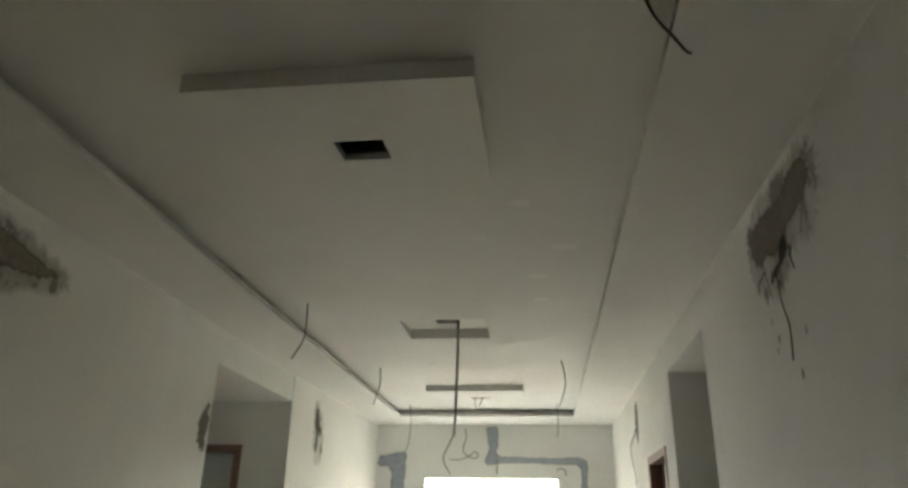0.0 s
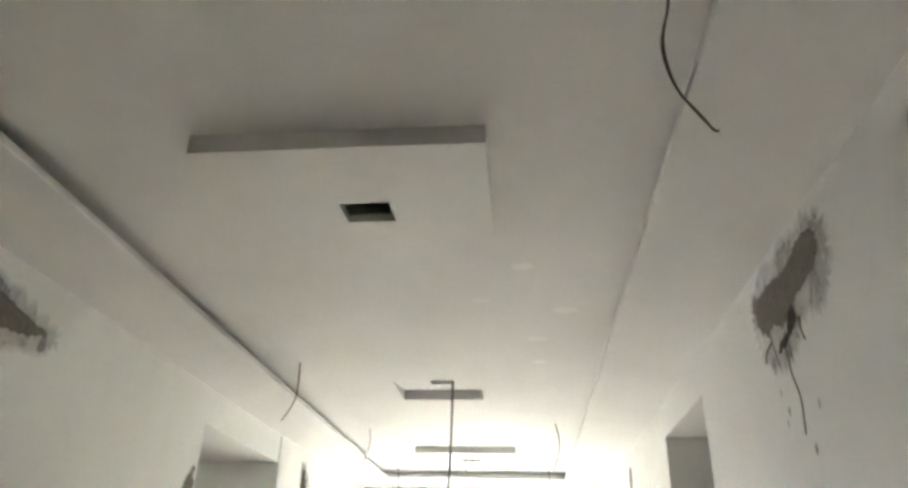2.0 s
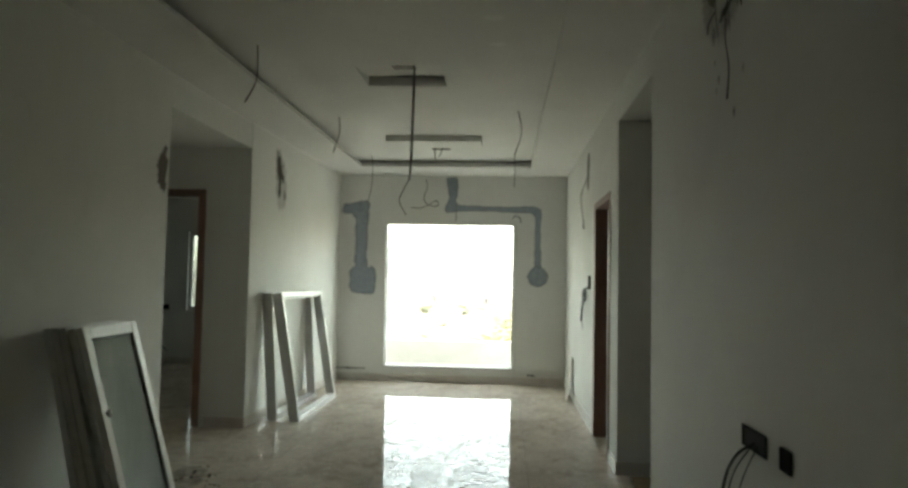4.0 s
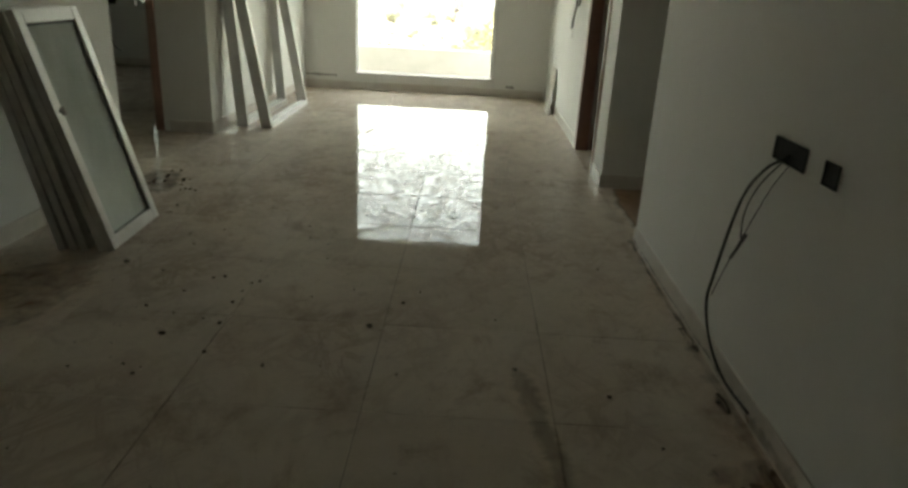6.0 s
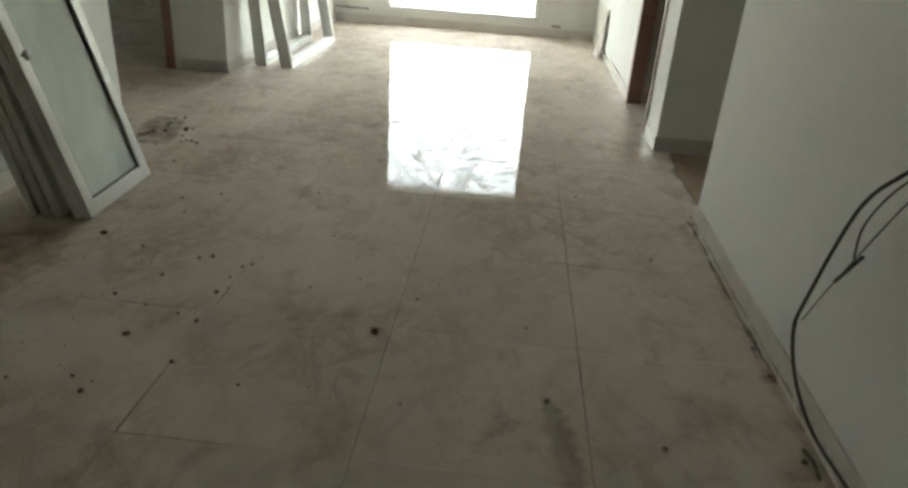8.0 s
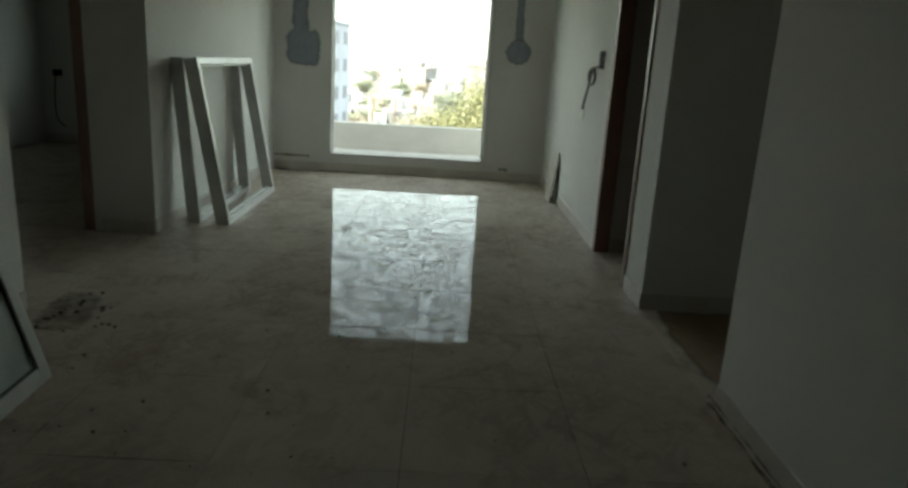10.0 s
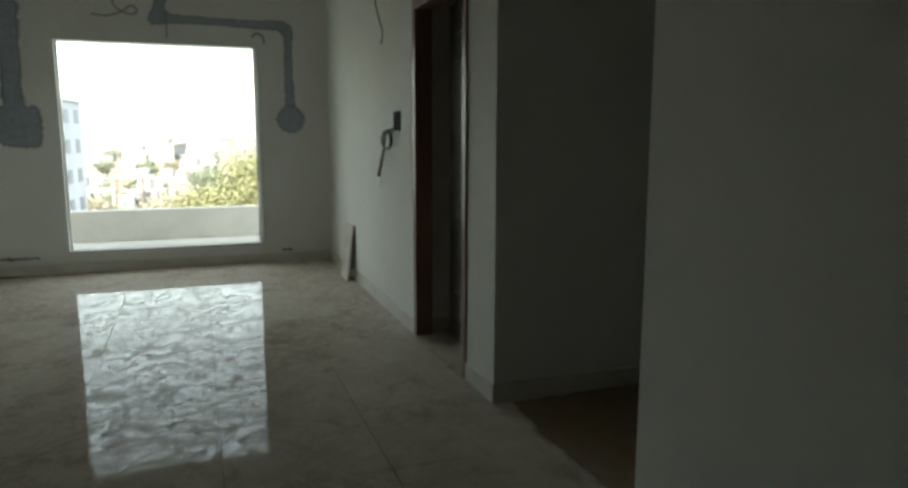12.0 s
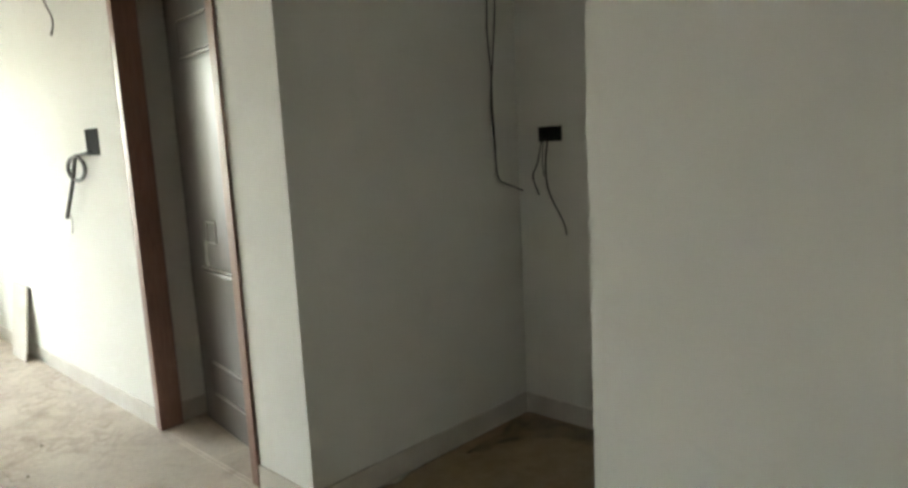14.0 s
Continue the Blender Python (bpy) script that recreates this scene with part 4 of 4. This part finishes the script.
def building(x, y, w, d, top, mat, floors, bays, label, turn=0.0, balconies=False):
    """A block with storeys, windows, slab bands, a parapet and a roof tank."""
    base = -9.5
    m = Matrix.Translation((x, y, base)) @ Matrix.Rotation(radians(turn), 4, "Z")
    h = top - base
    ob = empty("apartment_building", label, "building", "buildings beyond the balcony")
    part("wall", boxes((-w / 2, w / 2, 0, d, 0, h), turn=m), mat, ob)
    part("roof", boxes((-w / 2 - 0.2, w / 2 + 0.2, -0.2, d + 0.2, h, h + 0.25), (-w / 4, w / 6, d * 0.2, d * 0.6, h + 0.25, h + 1.8), turn=m), mat, ob)
    step, bay = h / floors, w / bays
    for f in range(floors):
        part("floor_band", boxes((-w / 2 - 0.12, w / 2 + 0.12, -0.18, 0, f * step + step - 0.25, f * step + step - 0.02), turn=m), PALE, ob)
        for b in range(bays):
            u = -w / 2 + (b + 0.5) * bay
            if not balconies and (3 * f + 5 * b + int(abs(x))) % 4 == 0:
                continue
            r = bay * (0.10 + 0.05 * ((f + 2 * b) % 3))
            low = f * step + 0.8 + 0.15 * ((2 * f + b) % 3)
            win = part("window", boxes((u - r - 0.1, u + r + 0.1, -0.05, 0.0, low - 0.1, low + 1.2), turn=m), PALE, ob)
            part("pane", boxes((u - r, u + r, -0.06, -0.02, low, low + 1.1), turn=m), PANE, win)
            if balconies and b % 2 == 0:
                part("balcony", boxes((u - bay * 0.4, u + bay * 0.4, -1.1, -1.0, f * step, f * step + 0.9), (u - bay * 0.4, u + bay * 0.4, -1.0, -0.18, f * step, f * step + 0.12), turn=m), BLUE_PALE, ob)
        for b in range(max(2, int(d / 3.2))):
            v = (b + 0.5) * d / max(2, int(d / 3.2))
            part("window", boxes((w / 2 - 0.02, w / 2 + 0.05, v - 0.7, v + 0.7, f * step + 0.8, f * step + step - 0.7), turn=m), PANE, ob)
    return ob


building(-16.7, 70, 10.0, 14, 4.4, BLUE_PALE, 5, 4, "pale blue-white apartment block with balconies", -6, True)
rng = random.Random(11)
for k in range(70):
    d = rng.uniform(175, 440)
    x = rng.uniform(-0.20, 0.18) * d
    top = 1.3 + rng.uniform(-0.045, -0.016) * d if k % 5 else 1.3 + rng.uniform(-0.014, -0.002) * d
    top = max(top, -6.0)
    building(x, d, rng.uniform(5, 10), rng.uniform(7, 12), top, rng.choice([PALE, PALE, BUFF, BLUE_PALE]), max(1, int((top + 9.5) / 3.1)), rng.choice([2, 3, 4]), "pale distant town building with small windows", rng.uniform(-25, 25))
for k in range(26):
    d = rng.uniform(105, 180)
    top = max(1.3 + rng.uniform(-0.085, -0.058) * d, -7.8)
    building(rng.uniform(-0.15, 0.03) * d, d, rng.uniform(2.4, 4.6), rng.uniform(3, 5), top, rng.choice([PALE, BUFF, BLUE_PALE]), max(1, int((top + 9.5) / 2.4)), 2, "small pale flat-roofed house among trees", rng.uniform(-30, 30))


def far_block(x, y, w, top, mat):
    """A far high-rise in the haze: its body, a stair head and dark window rows."""
    ob = empty("apartment_building", "faint pale high-rise on the hazy skyline", "building", "buildings beyond the balcony")
    part("wall", boxes((x - w / 2, x + w / 2, y, y + 14, -9.5, top)), mat, ob)
    part("roof", boxes((x - w / 2 - 0.3, x + w / 2 + 0.3, y - 0.3, y + 14.3, top, top + 0.8), (x - w * 0.2, x + w * 0.1, y + 3, y + 8, top + 0.8, top + 4.0)), mat, ob)
    for z in (top - 2.6, top - 5.8, top - 9.0):
        for u in (-0.28, 0.28):
            part("window", boxes((x + u * w - w * 0.11, x + u * w + w * 0.11, y - 0.15, y + 0.1, z - 0.7, z + 0.7)), PANE, ob)


for k in range(44):
    d = rng.uniform(480, 900)
    far_block((-0.2 + 0.4 * (k + rng.random()) / 44) * d, d, rng.uniform(12, 30), 1.3 + rng.uniform(-0.008, 0.006 if k % 4 else 0.014) * d, rng.choice([PALE, PALE, BLUE_PALE]))
far_block(13.0, 330, 16.0, -5.0, SHEET_BLUE)


def pavilion(x, y, w, d, h):
    """An open shelter: four posts, a flat roof with a fascia and a low kiosk below it."""
    ob = empty("roadside_shelter", "flat-roofed roadside shelter on thin posts", "shelter", at=(x, y, -9.5))
    part("roof", boxes((x - w / 2, x + w / 2, y, y + d, -9.5 + h, -9.3 + h), (x - w / 2, x + w / 2, y - 0.06, y, -9.7 + h, -9.25 + h)), BUFF, ob)
    for u in (-0.46, 0.46):
        for v in (0.1, d - 0.1):
            part("post", boxes((x + u * w - 0.08, x + u * w + 0.08, y + v - 0.08, y + v + 0.08, -9.5, -9.5 + h)), BARK, ob)
    kiosk = part("kiosk", boxes((x - w * 0.45, x + w * 0.1, y + 0.4, y + d - 0.4, -9.5, -9.5 + h * 0.55)), PALE, ob, "white painted kiosk")
    part("opening", boxes((x - w * 0.30, x - w * 0.08, y + 0.35, y + 0.45, -9.0, -9.5 + h * 0.42)), PANE, kiosk)


pavilion(-8.2, 106, 3.4, 3.0, 5.4)
pavilion(-12.6, 112, 4.2, 3.2, 3.2)
pavilion(-5.4, 118, 3.0, 3.0, 3.8)


def pole(x, y, h):
    ob = empty("utility_pole", "thin grey concrete utility pole with a crossarm", "pole", "poles along the road", at=(x, y, -9.5))
    part("shaft", tubes(0.11, [(x, y, -9.5), (x + 0.05, y, -9.5 + h / 2), (x, y, -9.5 + h)], taper=0.7), OUTSIDE, ob)
    part("crossarm", boxes((x - 0.9, x + 0.9, y - 0.05, y + 0.05, -9.9 + h, -9.76 + h)), BARK, ob)


for x, y, h in ((-9.6, 100, 5.6), (-3.4, 112, 4.6), (-1.2, 135, 6.0), (-14.0, 122, 6.0), (3.0, 150, 7.0), (-6.0, 150, 6.4)):
    pole(x, y, h)


def car(x, y, turn, paint, label):
    """A small parked car, its length along its own y: body, cabin, windows and four wheels."""
    m = Matrix.Translation((x, y, -9.5)) @ Matrix.Rotation(radians(turn), 4, "Z")
    ob = empty("car", label, "car", "cars parked along the road", at=(x, y, -9.5))
    body = part("body", boxes((-0.8, 0.8, -1.9, 1.9, 0.28, 0.85), bevel=0.12, turn=m), paint, ob)
    part("cabin", boxes((-0.68, 0.68, -1.2, 1.0, 0.8, 1.42), bevel=0.14, turn=m), paint, ob)
    part("windscreen", boxes((-0.58, 0.58, -1.23, -1.1, 0.92, 1.28), turn=m), PANE, body)
    for u in (-0.70, 0.66):
        part("side_window", boxes((u, u + 0.04, -0.9, 0.75, 0.92, 1.26), turn=m), PANE, body)
    for u in (-0.74, 0.74):
        for v in (-1.2, 1.2):
            part("wheel", tubes(0.3, [m @ Vector((u - 0.09, v, 0.3)), m @ Vector((u + 0.09, v, 0.3))], sides=10), GASKET, ob)


for k, (x, y, turn) in enumerate(((-5.6, 101, 10), (-3.3, 104, -20), (-6.9, 96, 80), (-1.6, 110, 30), (-11.0, 99, 75), (-4.4, 110, 5))):
    car(x, y, turn, (PALE, SHEET_BLUE, PALE, CAR_RED, PALE, BLUE_PALE)[k], "small red parked car" if k == 3 else "small blue parked car" if k == 1 else "small white parked car")


def tree(x, y, base, height, crown, mat, seed, leaves=1500, size=0.22, label=""):
    """A tapered trunk, bent limbs and a crown of many small leaf clumps with gaps."""
    rng = random.Random(seed)
    ob = empty("tree", label, "tree", "trees below the balcony", at=(x, y, base))
    bm = bmesh.new()
    fork = height * 0.45
    tube(bm, [(x, y, base), (x + rng.uniform(-.1, .1), y, base + fork * 0.5), (x + rng.uniform(-.3, .3), y + rng.uniform(-.3, .3), base + fork)], crown * 0.07, 7, 4, 0.6)
    tips = []
    for k in range(8):
        a = 2 * math.pi * k / 8 + rng.uniform(-.4, .4)
        r, z = crown * rng.uniform(0.35, 0.75), base + height * rng.uniform(0.6, 0.95)
        mid = (x + 0.4 * r * math.cos(a), y + 0.4 * r * math.sin(a), base + fork + 0.5 * (z - base - fork))
        end = (x + r * math.cos(a), y + r * math.sin(a), z)
        tube(bm, [(x, y, base + fork * 0.95), mid, end], crown * 0.03, 5, 4, 0.3)
        tips += [Vector(end), Vector(mid).lerp(Vector(end), 0.6)]
    part("trunk", bm, BARK, ob)
    tips.append(Vector((x, y, base + height * 0.92)))
    verts, faces = [], []
    for k in range(leaves):
        c = rng.choice(tips) + Vector((rng.gauss(0, 1), rng.gauss(0, 1), rng.gauss(0, 0.75))) * crown * 0.23
        n = Vector((rng.gauss(0, 1), rng.gauss(0, 1), rng.gauss(0.6, 1))).normalized()
        u = n.orthogonal().normalized()
        v = n.cross(u)
        s = size * rng.uniform(0.6, 1.4)
        i = len(verts)
        verts += [c + u * s, c + v * s * 0.6 + n * s * 0.2, c - u * s, c - v * s * 0.6 + n * s * 0.15]
        faces.append((i, i + 1, i + 2, i + 3))
    me = bpy.data.meshes.new("crown")
    me.from_pydata([tuple(q) for q in verts], [], faces)
    me.materials.append(mat)
    c = new("crown", me)
    c.parent, c.matrix_parent_inverse = ob, Matrix.Translation((-x, -y, -base))
    return ob


tree(3.4, 34, -9.5, 10.0, 2.9, LEAF_YELLOW, 1, 9000, 0.075, "sunlit yellow-green tree with a loose crown")
for k, (x, y, height, crown, mat) in enumerate(((-1.1, 34, 8.4, 1.4, LEAF_DRY), (-0.3, 35, 8.8, 1.5, LEAF_DRY), (0.5, 33, 9.1, 1.6, LEAF_YELLOW), (1.4, 34, 9.3, 1.8, LEAF_YELLOW), (2.2, 33, 9.6, 1.8, LEAF_YELLOW), (2.9, 35, 10.1, 1.9, LEAF_YELLOW))):
    tree(x, y, -9.5, height, crown, mat, 2 + k, 8500, 0.06, "dry brownish green tree with a loose crown" if mat is LEAF_DRY else "sunlit yellow-green tree with a loose crown")
tree(5.7, 36, -9.5, 11.0, 3.0, LEAF_YELLOW, 13, 8000, 0.08, "sunlit yellow-green tree with a loose crown")
tree(1.3, 60, -9.5, 8.6, 1.7, LEAF_GREEN, 15, 7000, 0.09, "dull green tree standing above the others")
rng = random.Random(21)
for k in range(130):
    d = rng.uniform(92, 175)
    tree(rng.uniform(-0.155, 0.05) * d, d, -9.5, rng.uniform(1.0, 2.4), rng.uniform(0.9, 2.1), rng.choice([LEAF_GREEN, LEAF_DRY, LEAF_GREEN]), 100 + k, 520, 0.17, "small green tree beside the road, paled for haze")
for k in range(40):
    d = rng.uniform(160, 320)
    tree(rng.uniform(-0.17, 0.17) * d, d, -9.5, rng.uniform(3.0, 5.2), rng.uniform(1.6, 2.6), rng.choice([LEAF_GREEN, LEAF_DRY]), 30 + k, 1500, 0.24, "distant dull green tree between buildings")

# ---- floor tiles ----
PITCH, GX, GY, GAP = 0.617, 0.25, 4.745, 0.0013
floor = thing("floor", boxes((LX - 0.2, RX + 0.2, BY - 0.2, FY, -0.12, -0.004)), GROUT, "dusty polished cream floor tiles with dark joints", "floor", "structure")
thing("floor_side_spaces", boxes((-5.0, LX - 0.2, 7.05, 13.38, -0.12, -0.002), (RX + 0.2, PBACK + 0.2, NEAR - 0.2, 9.5, -0.12, -0.002), (LX - 0.2, LX, FY, 13.2, -0.12, -0.002)), TILE, "dusty cream tiled floor of the side rooms", "floor", "structure")
shared = {}


def tile_mesh(w, d):
    key = (round(w, 3), round(d, 3))
    if key not in shared:
        shared[key] = mesh_of("tile", boxes((-w / 2, w / 2, -d / 2, d / 2, -0.008, 0.0), bevel=0.0008), TILE)
    return shared[key]


def lay(x0, x1, y0, y1):
    i0, i1 = math.floor((x0 - GX) / PITCH), math.ceil((x1 - GX) / PITCH)
    j0, j1 = math.floor((y0 - GY) / PITCH), math.ceil((y1 - GY) / PITCH)
    for i in range(i0, i1):
        for j in range(j0, j1):
            a, b = max(x0, GX + i * PITCH) + GAP, min(x1, GX + (i + 1) * PITCH) - GAP
            c, d = max(y0, GY + j * PITCH) + GAP, min(y1, GY + (j + 1) * PITCH) - GAP
            if b - a > 0.01 and d - c > 0.01:
                ob = new("tile", tile_mesh(b - a, d - c))
                ob.location = ((a + b) / 2, (c + d) / 2, 0.0)
                ob.parent = floor


lay(LX, RX, BY, FY)
lay(RX, RX + 0.2, NEAR, PIER)
lay(LX - 0.2, LX, 7.23, 8.797)
lay(RX, RX + 0.2, 8.065, 8.985)
